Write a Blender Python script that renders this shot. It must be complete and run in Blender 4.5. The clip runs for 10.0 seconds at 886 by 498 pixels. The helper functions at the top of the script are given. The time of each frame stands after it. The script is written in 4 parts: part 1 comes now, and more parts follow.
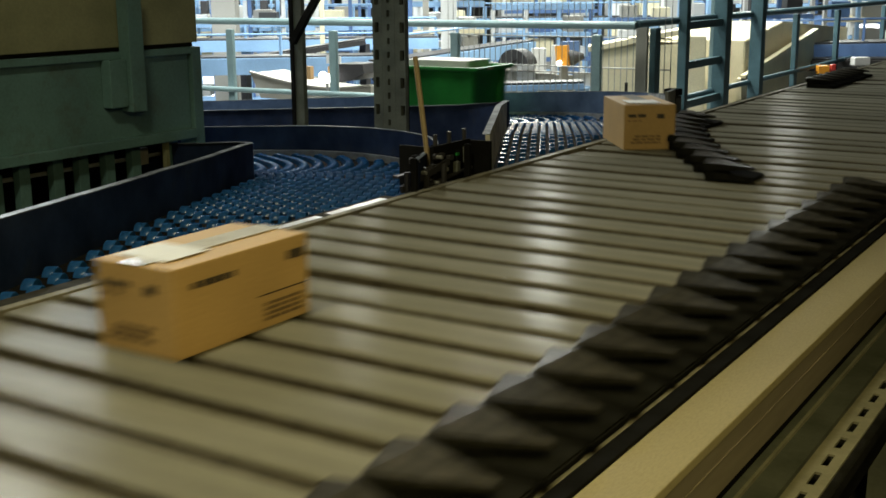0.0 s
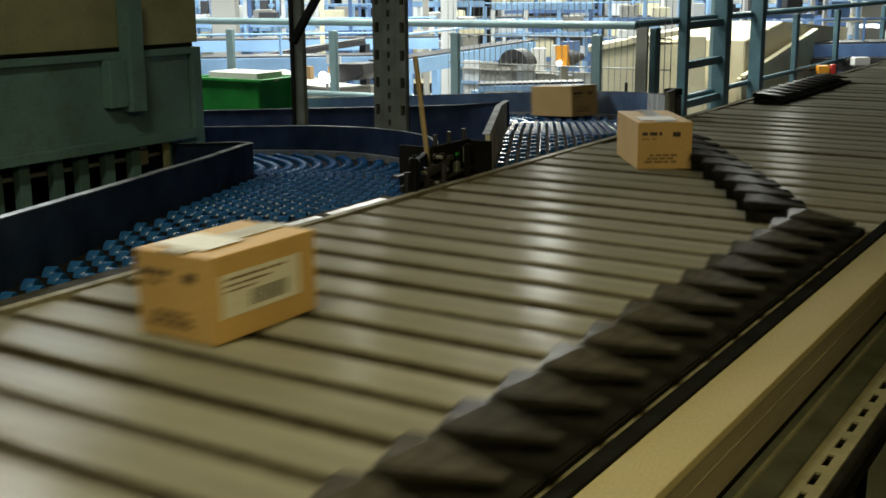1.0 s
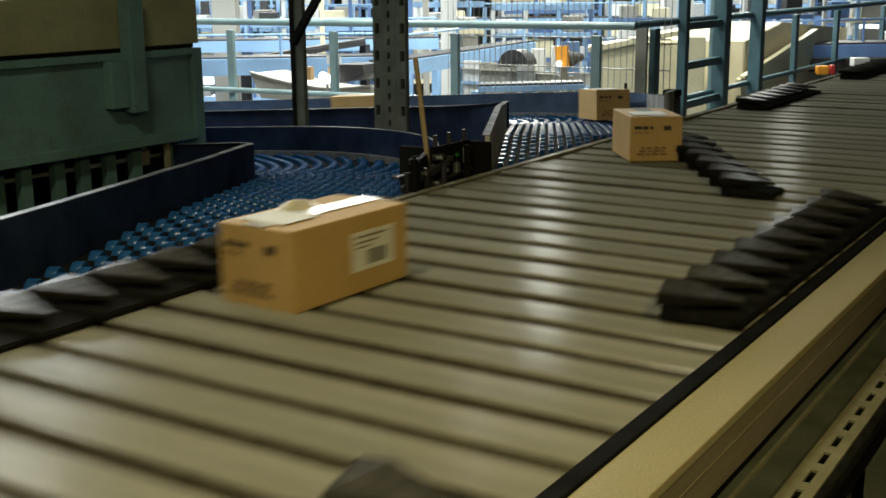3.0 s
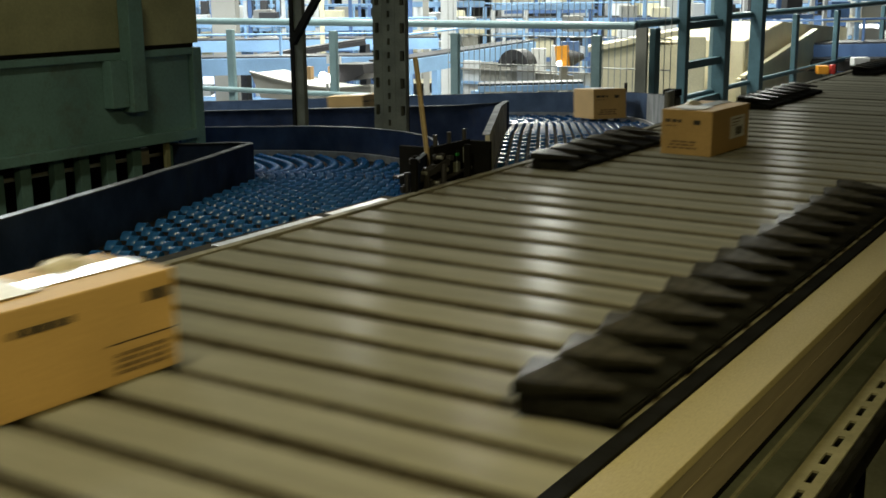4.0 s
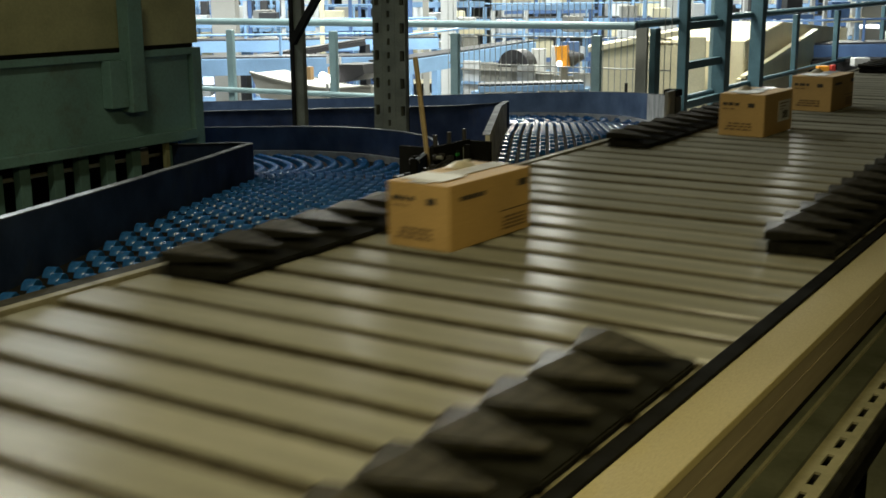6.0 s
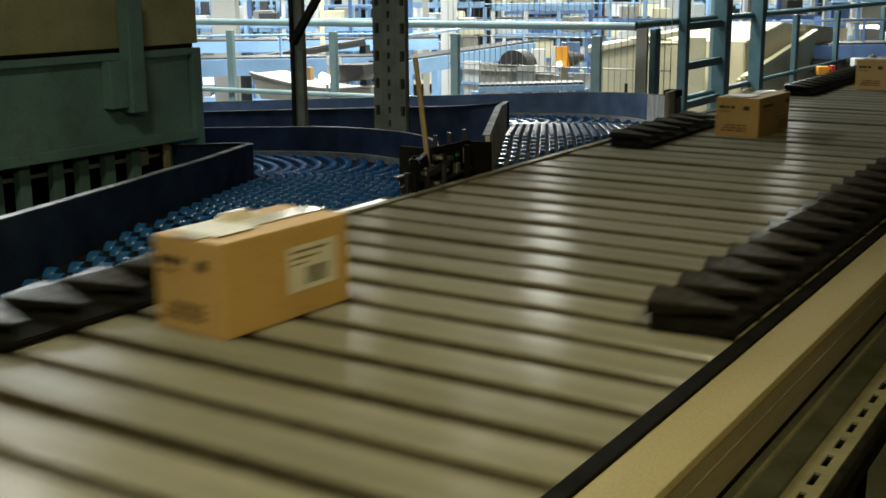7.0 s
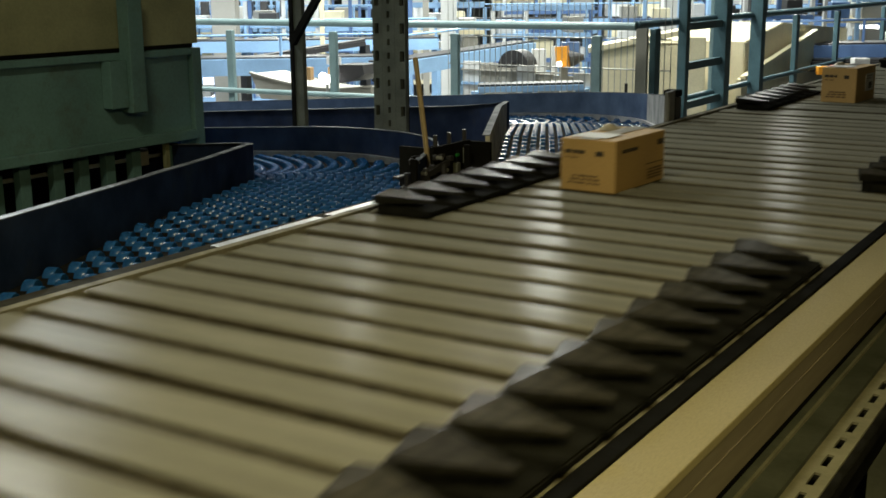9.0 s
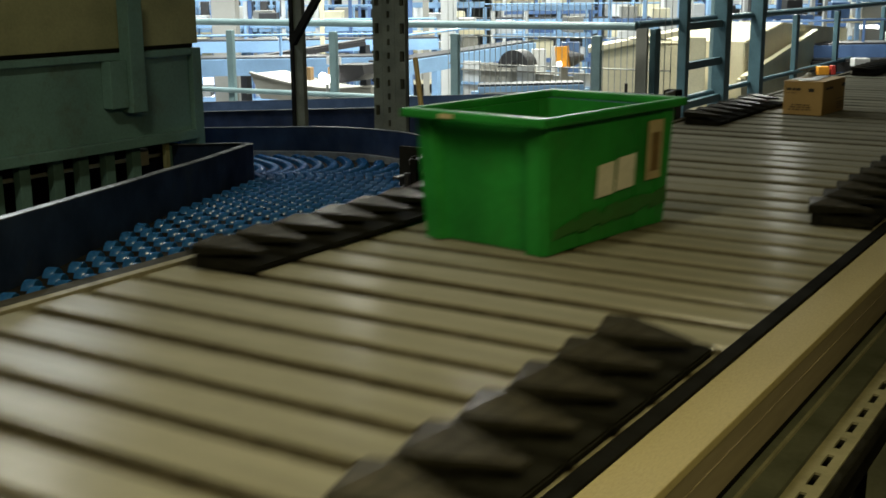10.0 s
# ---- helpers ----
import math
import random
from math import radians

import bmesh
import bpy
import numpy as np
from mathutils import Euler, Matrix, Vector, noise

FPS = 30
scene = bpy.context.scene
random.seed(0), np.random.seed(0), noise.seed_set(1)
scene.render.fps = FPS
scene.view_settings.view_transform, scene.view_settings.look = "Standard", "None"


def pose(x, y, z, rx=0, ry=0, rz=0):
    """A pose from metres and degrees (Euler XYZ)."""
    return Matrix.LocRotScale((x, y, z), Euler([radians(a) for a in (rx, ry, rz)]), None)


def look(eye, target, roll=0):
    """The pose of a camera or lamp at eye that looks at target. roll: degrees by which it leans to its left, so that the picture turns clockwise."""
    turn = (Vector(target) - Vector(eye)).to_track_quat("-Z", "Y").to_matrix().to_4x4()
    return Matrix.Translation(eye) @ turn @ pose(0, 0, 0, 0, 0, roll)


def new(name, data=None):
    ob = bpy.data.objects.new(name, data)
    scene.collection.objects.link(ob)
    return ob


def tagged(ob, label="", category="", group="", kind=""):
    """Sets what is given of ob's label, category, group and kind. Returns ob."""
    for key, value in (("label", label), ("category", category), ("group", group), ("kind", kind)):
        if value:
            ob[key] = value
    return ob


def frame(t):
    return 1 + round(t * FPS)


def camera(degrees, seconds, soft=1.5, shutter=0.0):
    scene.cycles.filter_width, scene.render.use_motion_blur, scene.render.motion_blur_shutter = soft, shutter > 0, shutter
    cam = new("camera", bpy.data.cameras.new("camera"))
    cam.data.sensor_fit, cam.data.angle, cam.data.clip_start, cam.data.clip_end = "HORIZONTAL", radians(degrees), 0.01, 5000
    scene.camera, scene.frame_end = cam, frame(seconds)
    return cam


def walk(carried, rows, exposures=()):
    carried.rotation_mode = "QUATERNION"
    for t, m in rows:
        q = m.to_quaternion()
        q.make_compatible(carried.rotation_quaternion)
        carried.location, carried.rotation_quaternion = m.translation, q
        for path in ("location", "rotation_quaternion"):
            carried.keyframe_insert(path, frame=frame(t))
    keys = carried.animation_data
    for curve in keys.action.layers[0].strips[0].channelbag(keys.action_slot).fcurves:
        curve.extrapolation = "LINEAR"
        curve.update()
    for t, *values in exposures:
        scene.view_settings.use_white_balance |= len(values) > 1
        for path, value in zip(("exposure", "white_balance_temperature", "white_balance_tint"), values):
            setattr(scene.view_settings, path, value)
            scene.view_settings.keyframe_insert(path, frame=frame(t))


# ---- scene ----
from math import cos, sin, pi

V = 2.219          # belt speed, m/s
PITCH = 0.1374     # slat pitch, m
TOP = 1.0          # height of the carrying surface
XL, XR = -1.776, -0.565
FLOOR = 0.2        # mezzanine floor
HALL = -3.0        # hall floor


def clock(t):
    return t - 0.01 * (1 - cos(2 * pi * t))


# ---------------------------------------------------------------- camera
cam = camera(41.96, 10.0, soft=1.65, shutter=0.5)
EYE = Vector((0, 0, 1.59))
AIM = Vector((-0.52066, 0.82333, -0.22597))
ROLL = -0.435


def eye_row(t, back, tilt=0.0):
    e = EYE - AIM * back
    return (t, look(e, e + AIM + Vector((0, 0, tilt)), ROLL))


walk(cam, [eye_row(0, 0), eye_row(1.4, 0), eye_row(2.0, 0.012, 0.001), eye_row(2.5, 0.018, 0.001), eye_row(3.2, 0.018, 0),
           eye_row(4.0, 0.012, 0), eye_row(4.5, 0.003), eye_row(5.0, 0.003), eye_row(7.0, 0.003, 0.0007), eye_row(10.0, 0.003, 0.0007)])

# ---------------------------------------------------------------- world and lights
world = bpy.data.worlds.new("world")
scene.world = world
world.use_nodes = True
world.node_tree.nodes["Background"].inputs[0].default_value = (0.75, 0.85, 1.0, 1)
world.node_tree.nodes["Background"].inputs[1].default_value = 0.05
scene.view_settings.exposure = 0.0


def area(name, place, target, sx, sy, watts, colour):
    d = bpy.data.lights.new(name, "AREA")
    d.shape, d.size, d.size_y, d.energy, d.color = "RECTANGLE", sx, sy, watts, colour
    ob = new(name, d)
    ob.matrix_basis = look(place, target)
    return ob


# Unseen lamps: some match glints on the slats, the rest are added fill.
HALL_LAMPS = [(-6.6, 12.96, 380), (-8.8, 12.0, 240), (-6.0, 21.6, 400), (-12.5, 15.5, 300), (-9.7, 19.0, 420), (-16.5, 20.0, 400),
              (-7.4, 26.0, 400), (-18.0, 29.0, 340), (-6.5, 4.4, 220)]
LAMP_TURN = 27.0
for x, y, power in HALL_LAMPS:
    lamp = area("hall_light", (x, y, 4.22), (x, y, 0), 0.3, 1.5, power, (0.95, 0.99, 0.90))
    lamp.matrix_basis = pose(x, y, 4.22, 0, 0, LAMP_TURN)
# Unseen fill, added above slab height to brighten housings and spare the belt.
FILL_LAMPS = [(-5.3, 8.0, 5.2, 300), (-6.0, 10.2, 5.2, 110), (-3.45, 11.6, 5.2, 170)]
for x, y, z, power in FILL_LAMPS:
    lamp = area("high_light", (x, y, z), (x, y, 0), 0.3, 1.5, power, (0.98, 0.99, 0.90))
    lamp.matrix_basis = pose(x, y, z, 0, 0, LAMP_TURN)
# Unseen panels, added to lay a broad cool sheen on the near-left slats.
SHEEN_PANELS = [(-13.6, 10.5), (-11.7, 9.0)]
PANEL_Z = 4.9
for x, y in SHEEN_PANELS:
    lamp = area("panel_light", (x, y, PANEL_Z), (x, y, 0), 2.0, 2.6, 520, (0.86, 0.95, 1.0))
    lamp.matrix_basis = pose(x, y, PANEL_Z, 0, 0, LAMP_TURN)
# Unseen lamps, placed and tinted to give the falloff along belt and rail.
SORTER_LAMPS = [(-1.5, 0.5, 3.60, 36, (1.0, 0.94, 0.60)), (0.5, 0.5, 2.60, 34, (1.0, 0.84, 0.31))]
for x, y, z, power, tint in SORTER_LAMPS:
    lamp = area("sorter_light", (x, y, z), (x, y, 0), 0.2, 1.2, power, tint)
    lamp.matrix_basis = pose(x, y, z)

# ---------------------------------------------------------------- materials


def mat(name, colour, rough=0.5, metal=0.0, scale=8.0, vary=0.25, bump=0.1, fine=90.0, stain=0.0, stretch=(1, 1, 1), colour2=None, coat=0.0, rand=0.0, spec=0.5, gloss=None, dirt=(0.07, 0.05, 0.03)):
    m = bpy.data.materials.new(name)
    m.use_nodes = True
    nt = m.node_tree
    n, l = nt.nodes, nt.links
    b = n["Principled BSDF"]
    tc = n.new("ShaderNodeTexCoord")
    mp = n.new("ShaderNodeMapping")
    mp.inputs["Scale"].default_value = stretch
    l.new(tc.outputs["Object"], mp.inputs[0])
    big = n.new("ShaderNodeTexNoise")
    big.inputs["Scale"].default_value = scale
    big.inputs["Detail"].default_value = 6
    l.new(mp.outputs[0], big.inputs[0])
    small = n.new("ShaderNodeTexNoise")
    small.inputs["Scale"].default_value = fine
    small.inputs["Detail"].default_value = 4
    l.new(mp.outputs[0], small.inputs[0])
    ramp = n.new("ShaderNodeValToRGB")
    ramp.color_ramp.elements[0].position, ramp.color_ramp.elements[1].position = 0.3, 0.72
    c2 = colour2 or tuple(c * (1 - vary) for c in colour)
    ramp.color_ramp.elements[0].color = (*c2, 1)
    ramp.color_ramp.elements[1].color = (*[min(1, c * (1 + vary * 0.5)) for c in colour], 1)
    l.new(big.outputs[0], ramp.inputs[0])
    mix = n.new("ShaderNodeMix")
    mix.data_type, mix.blend_type = "RGBA", "MULTIPLY"
    mix.inputs[0].default_value = 0.35
    l.new(ramp.outputs[0], mix.inputs[6])
    l.new(small.outputs[0], mix.inputs[7])
    last = mix.outputs[2]
    if rand:
        oi = n.new("ShaderNodeObjectInfo")
        hsv = n.new("ShaderNodeHueSaturation")
        mr = n.new("ShaderNodeMapRange")
        mr.inputs[3].default_value, mr.inputs[4].default_value = 1 - rand, 1 + rand
        l.new(oi.outputs["Random"], mr.inputs[0])
        l.new(mr.outputs[0], hsv.inputs["Value"])
        l.new(last, hsv.inputs["Color"])
        last = hsv.outputs[0]
    if stain:
        blot = n.new("ShaderNodeTexNoise")
        blot.inputs["Scale"].default_value = scale * 1.7
        blot.inputs["Detail"].default_value = 9
        blot.inputs["Roughness"].default_value = 0.7
        l.new(mp.outputs[0], blot.inputs[0])
        cut = n.new("ShaderNodeMapRange")
        cut.inputs[1].default_value, cut.inputs[2].default_value = 0.54, 0.70
        cut.inputs[3].default_value, cut.inputs[4].default_value = 0.0, stain
        l.new(blot.outputs[0], cut.inputs[0])
        soil = n.new("ShaderNodeMix")
        soil.data_type = "RGBA"
        soil.inputs[7].default_value = (*dirt, 1)
        l.new(cut.outputs[0], soil.inputs[0])
        l.new(last, soil.inputs[6])
        last = soil.outputs[2]
    l.new(last, b.inputs["Base Color"])
    rr = n.new("ShaderNodeMapRange")
    rr.inputs[3].default_value, rr.inputs[4].default_value = max(0.03, rough - 0.12), min(1, rough + 0.12)
    l.new(big.outputs[0], rr.inputs[0])
    l.new(rr.outputs[0], b.inputs["Roughness"])
    b.inputs["Metallic"].default_value = metal
    b.inputs["Coat Weight"].default_value = coat
    b.inputs["Specular IOR Level"].default_value = spec
    if bump:
        bp = n.new("ShaderNodeBump")
        bp.inputs["Strength"].default_value = bump
        bp.inputs["Distance"].default_value = 0.004
        l.new(small.outputs[0], bp.inputs["Height"])
        l.new(bp.outputs[0], b.inputs["Normal"])
    if gloss:
        # a matt body under a thin even sheen
        b.inputs["Specular IOR Level"].default_value = 0.0
        g = n.new("ShaderNodeBsdfGlossy")
        g.inputs["Roughness"].default_value = gloss[1]
        g.inputs["Color"].default_value = (0.95, 0.95, 0.95, 1)
        sm = n.new("ShaderNodeMixShader")
        sm.inputs[0].default_value = gloss[0]
        if bump:
            l.new(bp.outputs[0], g.inputs["Normal"])
        patch = n.new("ShaderNodeMapRange")
        patch.inputs[1].default_value, patch.inputs[2].default_value = 0.3, 0.7
        patch.inputs[3].default_value, patch.inputs[4].default_value = gloss[0] * 0.55, gloss[0] * 1.35
        l.new(big.outputs[0], patch.inputs[0])
        l.new(patch.outputs[0], sm.inputs[0])
        l.new(b.outputs[0], sm.inputs[1])
        l.new(g.outputs[0], sm.inputs[2])
        l.new(sm.outputs[0], n["Material Output"].inputs["Surface"])
    return m


def glow(name, colour, power):
    m = bpy.data.materials.new(name)
    m.use_nodes = True
    b = m.node_tree.nodes["Principled BSDF"]
    b.inputs["Base Color"].default_value = (0.8, 0.8, 0.8, 1)
    b.inputs["Emission Color"].default_value = (*colour, 1)
    b.inputs["Emission Strength"].default_value = power
    return m


M_SLAT = mat("slat_aluminium", (0.240, 0.232, 0.181), 0.30, 0.0, 6, 0.3, 0.06, 60, stain=0.35, stretch=(0.3, 5.0, 1), rand=0.09, gloss=(0.013, 0.18), dirt=(0.17, 0.15, 0.10))
M_DARK = mat("black_pan", (0.016, 0.016, 0.015), 0.6, gloss=(0.012, 0.5))
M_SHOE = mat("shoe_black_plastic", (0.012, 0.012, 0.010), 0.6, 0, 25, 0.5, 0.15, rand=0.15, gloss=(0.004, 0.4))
# Worn top, also browner and lighter to carry the warm lamp's light.
M_SHOETOP = mat("shoe_worn_lit_top", (0.043, 0.039, 0.028), 0.5, 0, 30, 0.5, 0.12, rand=0.25, gloss=(0.04, 0.25))
M_RUBBER = mat("black_rubber", (0.008, 0.008, 0.007), 0.8, gloss=(0.01, 0.5))
M_CREAM = mat("cream_rail", (0.295, 0.255, 0.145), 0.45, 0.0, 4, 0.16, 0.0, 300, stain=0.25, stretch=(1, 0.3, 1), gloss=(0.035, 0.35))
M_PROFILE = mat("profile_brown", (0.185, 0.16, 0.115), 0.5, 0.0, 6, 0.25, 0.0, stretch=(1, 0.1, 1), gloss=(0.04, 0.4))
M_GALV = mat("galvanised", (0.42, 0.43, 0.40), 0.4, 0.5, 14, 0.25, 0.05)
M_LEDGE = mat("grey_green_ledge", (0.072, 0.080, 0.062), 0.5, 0.0, 8, 0.25, gloss=(0.04, 0.4))
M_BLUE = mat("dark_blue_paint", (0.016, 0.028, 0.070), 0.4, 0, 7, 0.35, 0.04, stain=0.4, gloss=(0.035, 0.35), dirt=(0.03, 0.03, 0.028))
M_EDGE = mat("worn_steel_edge", (0.45, 0.46, 0.46), 0.35, 0.7, 20, 0.3, 0.03)
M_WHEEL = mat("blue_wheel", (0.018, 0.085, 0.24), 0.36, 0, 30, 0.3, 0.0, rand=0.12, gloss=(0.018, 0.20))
# Wheels as M_WHEEL, darkened: shade on the far fronts put into the colour.
M_WHEELF = mat("far_wheel_shaded", (0.011, 0.058, 0.16), 0.2, 0, 30, 0.3, 0.0, spec=0.3)
M_GREEN = mat("green_machine_paint", (0.138, 0.262, 0.262), 0.45, 0, 4, 0.25, 0.05, stain=0.45)
M_OLIVE = mat("olive_panel", (0.30, 0.31, 0.18), 0.55, 0, 5, 0.25, 0.05, stain=0.15)
M_TEAL = mat("teal_post_paint", (0.10, 0.20, 0.24), 0.45, 0.1, 6, 0.25, 0.04)
M_RAIL = mat("handrail_paint", (0.30, 0.44, 0.46), 0.4, 0.1, 6, 0.2, 0.03)
M_RACK = mat("rack_steel", (0.24, 0.26, 0.22), 0.5, 0.3, 9, 0.3, 0.05)
M_CARD = mat("cardboard", (0.56, 0.36, 0.135), 0.7, 0, 5, 0.12, 0.12, 160, rand=0.1)
M_CARD_IN = mat("cardboard_worn", (0.42, 0.27, 0.12), 0.75, 0, 9, 0.2, 0.12, 160)
M_PALETAPE = mat("creased_tape", (0.66, 0.60, 0.46), 0.35, 0, 30, 0.2, 0.2)
M_TAPE = mat("clear_tape", (0.75, 0.72, 0.66), 0.16, 0, 14, 0.15, 0.05)
M_PAPER = mat("white_label", (0.78, 0.77, 0.72), 0.6, 0, 25, 0.08, 0.03)
M_INK = mat("dark_print", (0.05, 0.04, 0.03), 0.65, 0, 30, 0.3, 0.03)
M_INKB = mat("brown_print", (0.22, 0.14, 0.06), 0.7, 0, 30, 0.3, 0.03)
M_TOTE = mat("green_plastic", (0.024, 0.265, 0.045), 0.45, 0, 5, 0.35, 0.06, 50, stain=0.5, colour2=(0.016, 0.17, 0.03), spec=0.2, dirt=(0.03, 0.14, 0.03))
M_DIRT = mat("dirt_smear", (0.030, 0.115, 0.026), 0.6, 0, 14, 0.5, colour2=(0.024, 0.17, 0.03))
M_BEIGE = mat("aged_paper_tag", (0.55, 0.46, 0.28), 0.6, 0, 30, 0.2, 0.03)
M_CREAMP = mat("cream_panel", (0.80, 0.73, 0.50), 0.5, 0, 3, 0.12, 0.02, stain=0.25, dirt=(0.45, 0.40, 0.27))
M_LBLUE = mat("light_blue_steel", (0.27, 0.45, 0.70), 0.4, 0, 2, 0.2, 0.02)
M_MBLUE = mat("mid_blue_steel", (0.09, 0.17, 0.36), 0.4, 0, 2, 0.25, 0.02)
M_WHITE = mat("white_paint", (0.66, 0.67, 0.66), 0.5, 0, 2, 0.08, 0.02)
M_GREYP = mat("pale_grey_panel", (0.31, 0.30, 0.265), 0.5, 0, 2, 0.15, 0.02)
M_BLACKP = mat("charcoal_plastic", (0.035, 0.034, 0.035), 0.5, 0, 5, 0.3)
M_ORANGE = mat("orange_plastic", (0.85, 0.36, 0.03), 0.45, 0, 8, 0.15)
M_FLOORC = mat("mezzanine_plate", (0.12, 0.12, 0.11), 0.5, 0.2, 6, 0.3)
M_HALLF = mat("hall_floor_paint", (0.40, 0.40, 0.38), 0.35, 0, 0.6, 0.2, 0.02, 12)
M_BLOCKER = mat("blocker_dark", (0.10, 0.10, 0.10), 0.7, 0, 0.5, 0.2, 0.02, 12)
M_WALL = mat("hall_wall_paint", (0.50, 0.51, 0.50), 0.7, 0, 0.5, 0.1, 0.02, 12)
M_WOOD = mat("wooden_stick", (0.42, 0.31, 0.15), 0.6, 0, 10, 0.2, 0.1, stretch=(1, 1, 0.1))
M_TUBE = glow("lamp_tube", (1.0, 0.98, 0.94), 5.0)
M_TUBEW = glow("warm_lamp_tube", (1.0, 0.84, 0.58), 8.0)
M_PANEL = glow("panel_diffuser", (0.95, 0.98, 1.0), 2.0)
M_DAY = glow("daylight_pane", (0.93, 0.97, 1.0), 2.2)
M_WORN = mat("worn_blue_grey_steel", (0.62, 0.60, 0.50), 0.4, 0.0, 9, 0.4, 0.04, colour2=(0.30, 0.30, 0.28), gloss=(0.05, 0.4))
# Dark tone painted on slat sides and joints for the shade between slats.
M_GAP = mat("slat_gap_shade", (0.088, 0.076, 0.050), 0.7, 0, 20, 0.3, 0.05, gloss=(0.02, 0.45))
# M_BLUE lightened: light on the far chute's outer wall put into the colour.
M_BLUE_LIT = mat("lit_blue_paint", (0.075, 0.115, 0.20), 0.38, 0.0, 6, 0.35, 0.04, gloss=(0.05, 0.35))
M_STRIP = mat("pale_strip_paint", (0.20, 0.19, 0.13), 0.5, 0, 10, 0.2, 0.02, gloss=(0.04, 0.4))
M_MOUTH = mat("scuffed_mouth_steel", (0.42, 0.42, 0.40), 0.4, 0, 7, 0.45, 0.03, colour2=(0.20, 0.21, 0.22), gloss=(0.06, 0.35))
M_CAP = mat("worn_blue_edge", (0.10, 0.11, 0.12), 0.4, 0, 9, 0.6, 0.03, gloss=(0.10, 0.3))
M_BRIGHT = mat("dull_steel_strip", (0.25, 0.235, 0.18), 0.4, 0, 12, 0.35, 0.02, gloss=(0.016, 0.25))
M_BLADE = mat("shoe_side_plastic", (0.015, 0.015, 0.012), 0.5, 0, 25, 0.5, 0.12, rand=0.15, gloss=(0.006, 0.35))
M_PALE = mat("pale_beige_panel", (0.33, 0.32, 0.275), 0.5, 0, 3, 0.2, 0.02, stain=0.3, dirt=(0.22, 0.20, 0.17))
M_TRIM = mat("dark_worn_trim", (0.050, 0.050, 0.046), 0.6, 0, 12, 0.4, 0.04, stain=0.4, gloss=(0.008, 0.35))
M_RED = mat("red_plastic", (0.5, 0.04, 0.03), 0.45)

# ---------------------------------------------------------------- mesh helpers


def part(name, bm, material, parent=None, label="", smooth=False):
    me = bpy.data.meshes.new(name)
    bmesh.ops.recalc_face_normals(bm, faces=bm.faces[:])
    bm.to_mesh(me)
    bm.free()
    for m in (material if isinstance(material, (list, tuple)) else [material]):
        me.materials.append(m)
    if smooth:
        for p in me.polygons:
            p.use_smooth = True
    ob = new(name, me)
    if parent is not None:
        ob.parent = parent
    if label:
        tagged(ob, label)
    return ob


def thing(name, label, category, m=None, group="", kind=""):
    ob = new(name)
    if m is not None:
        ob.matrix_basis = m
    return tagged(ob, label, category, group, kind)


def cuboid(bm, x0, x1, y0, y1, z0, z1, bevel=0.0, m=None, mi=0):
    vs = [bm.verts.new(p) for p in ((x0, y0, z0), (x1, y0, z0), (x1, y1, z0), (x0, y1, z0), (x0, y0, z1), (x1, y0, z1), (x1, y1, z1), (x0, y1, z1))]
    fs = [bm.faces.new([vs[i] for i in f]) for f in ((0, 3, 2, 1), (4, 5, 6, 7), (0, 1, 5, 4), (1, 2, 6, 5), (2, 3, 7, 6), (3, 0, 4, 7))]
    for f in fs:
        f.material_index = mi
    if bevel:
        es = list({e for f in fs for e in f.edges})
        r = bmesh.ops.bevel(bm, geom=es, offset=bevel, segments=2, affect="EDGES", profile=0.6)
        vs = list({v for f in r["faces"] for v in f.verts} | {v for v in vs if v.is_valid})
    if m is not None:
        bmesh.ops.transform(bm, matrix=m, verts=vs)
    return vs


def box(x0, x1, y0, y1, z0, z1, bevel=0.0, m=None):
    bm = bmesh.new()
    cuboid(bm, x0, x1, y0, y1, z0, z1, bevel, m)
    return bm


def tube(bm, a, b, r, seg=10):
    a, b = Vector(a), Vector(b)
    d = b - a
    q = d.to_track_quat("Z", "Y").to_matrix().to_4x4()
    bmesh.ops.create_cone(bm, cap_ends=True, segments=seg, radius1=r, radius2=r, depth=d.length, matrix=Matrix.Translation((a + b) / 2) @ q)


def rod(a, b, r, seg=10):
    bm = bmesh.new()
    tube(bm, a, b, r, seg)
    return bm


def bar(a, b, w, h):
    """A rectangular bar from a to b, w wide and h high."""
    a, b = Vector(a), Vector(b)
    d = b - a
    q = d.to_track_quat("Y", "Z").to_matrix().to_4x4()
    return box(-w / 2, w / 2, 0, d.length, -h / 2, h / 2, 0, Matrix.Translation(a) @ q)


def prism(pts, z0, z1, bevel=0.0):
    bm = bmesh.new()
    lo = [bm.verts.new((x, y, z0)) for x, y in pts]
    hi = [bm.verts.new((x, y, z1)) for x, y in pts]
    n = len(pts)
    bm.faces.new(lo)
    top = bm.faces.new(hi)
    for i in range(n):
        bm.faces.new((lo[i], lo[(i + 1) % n], hi[(i + 1) % n], hi[i]))
    if bevel:
        bmesh.ops.bevel(bm, geom=list(top.edges), offset=bevel, segments=2, affect="EDGES")
    return bm


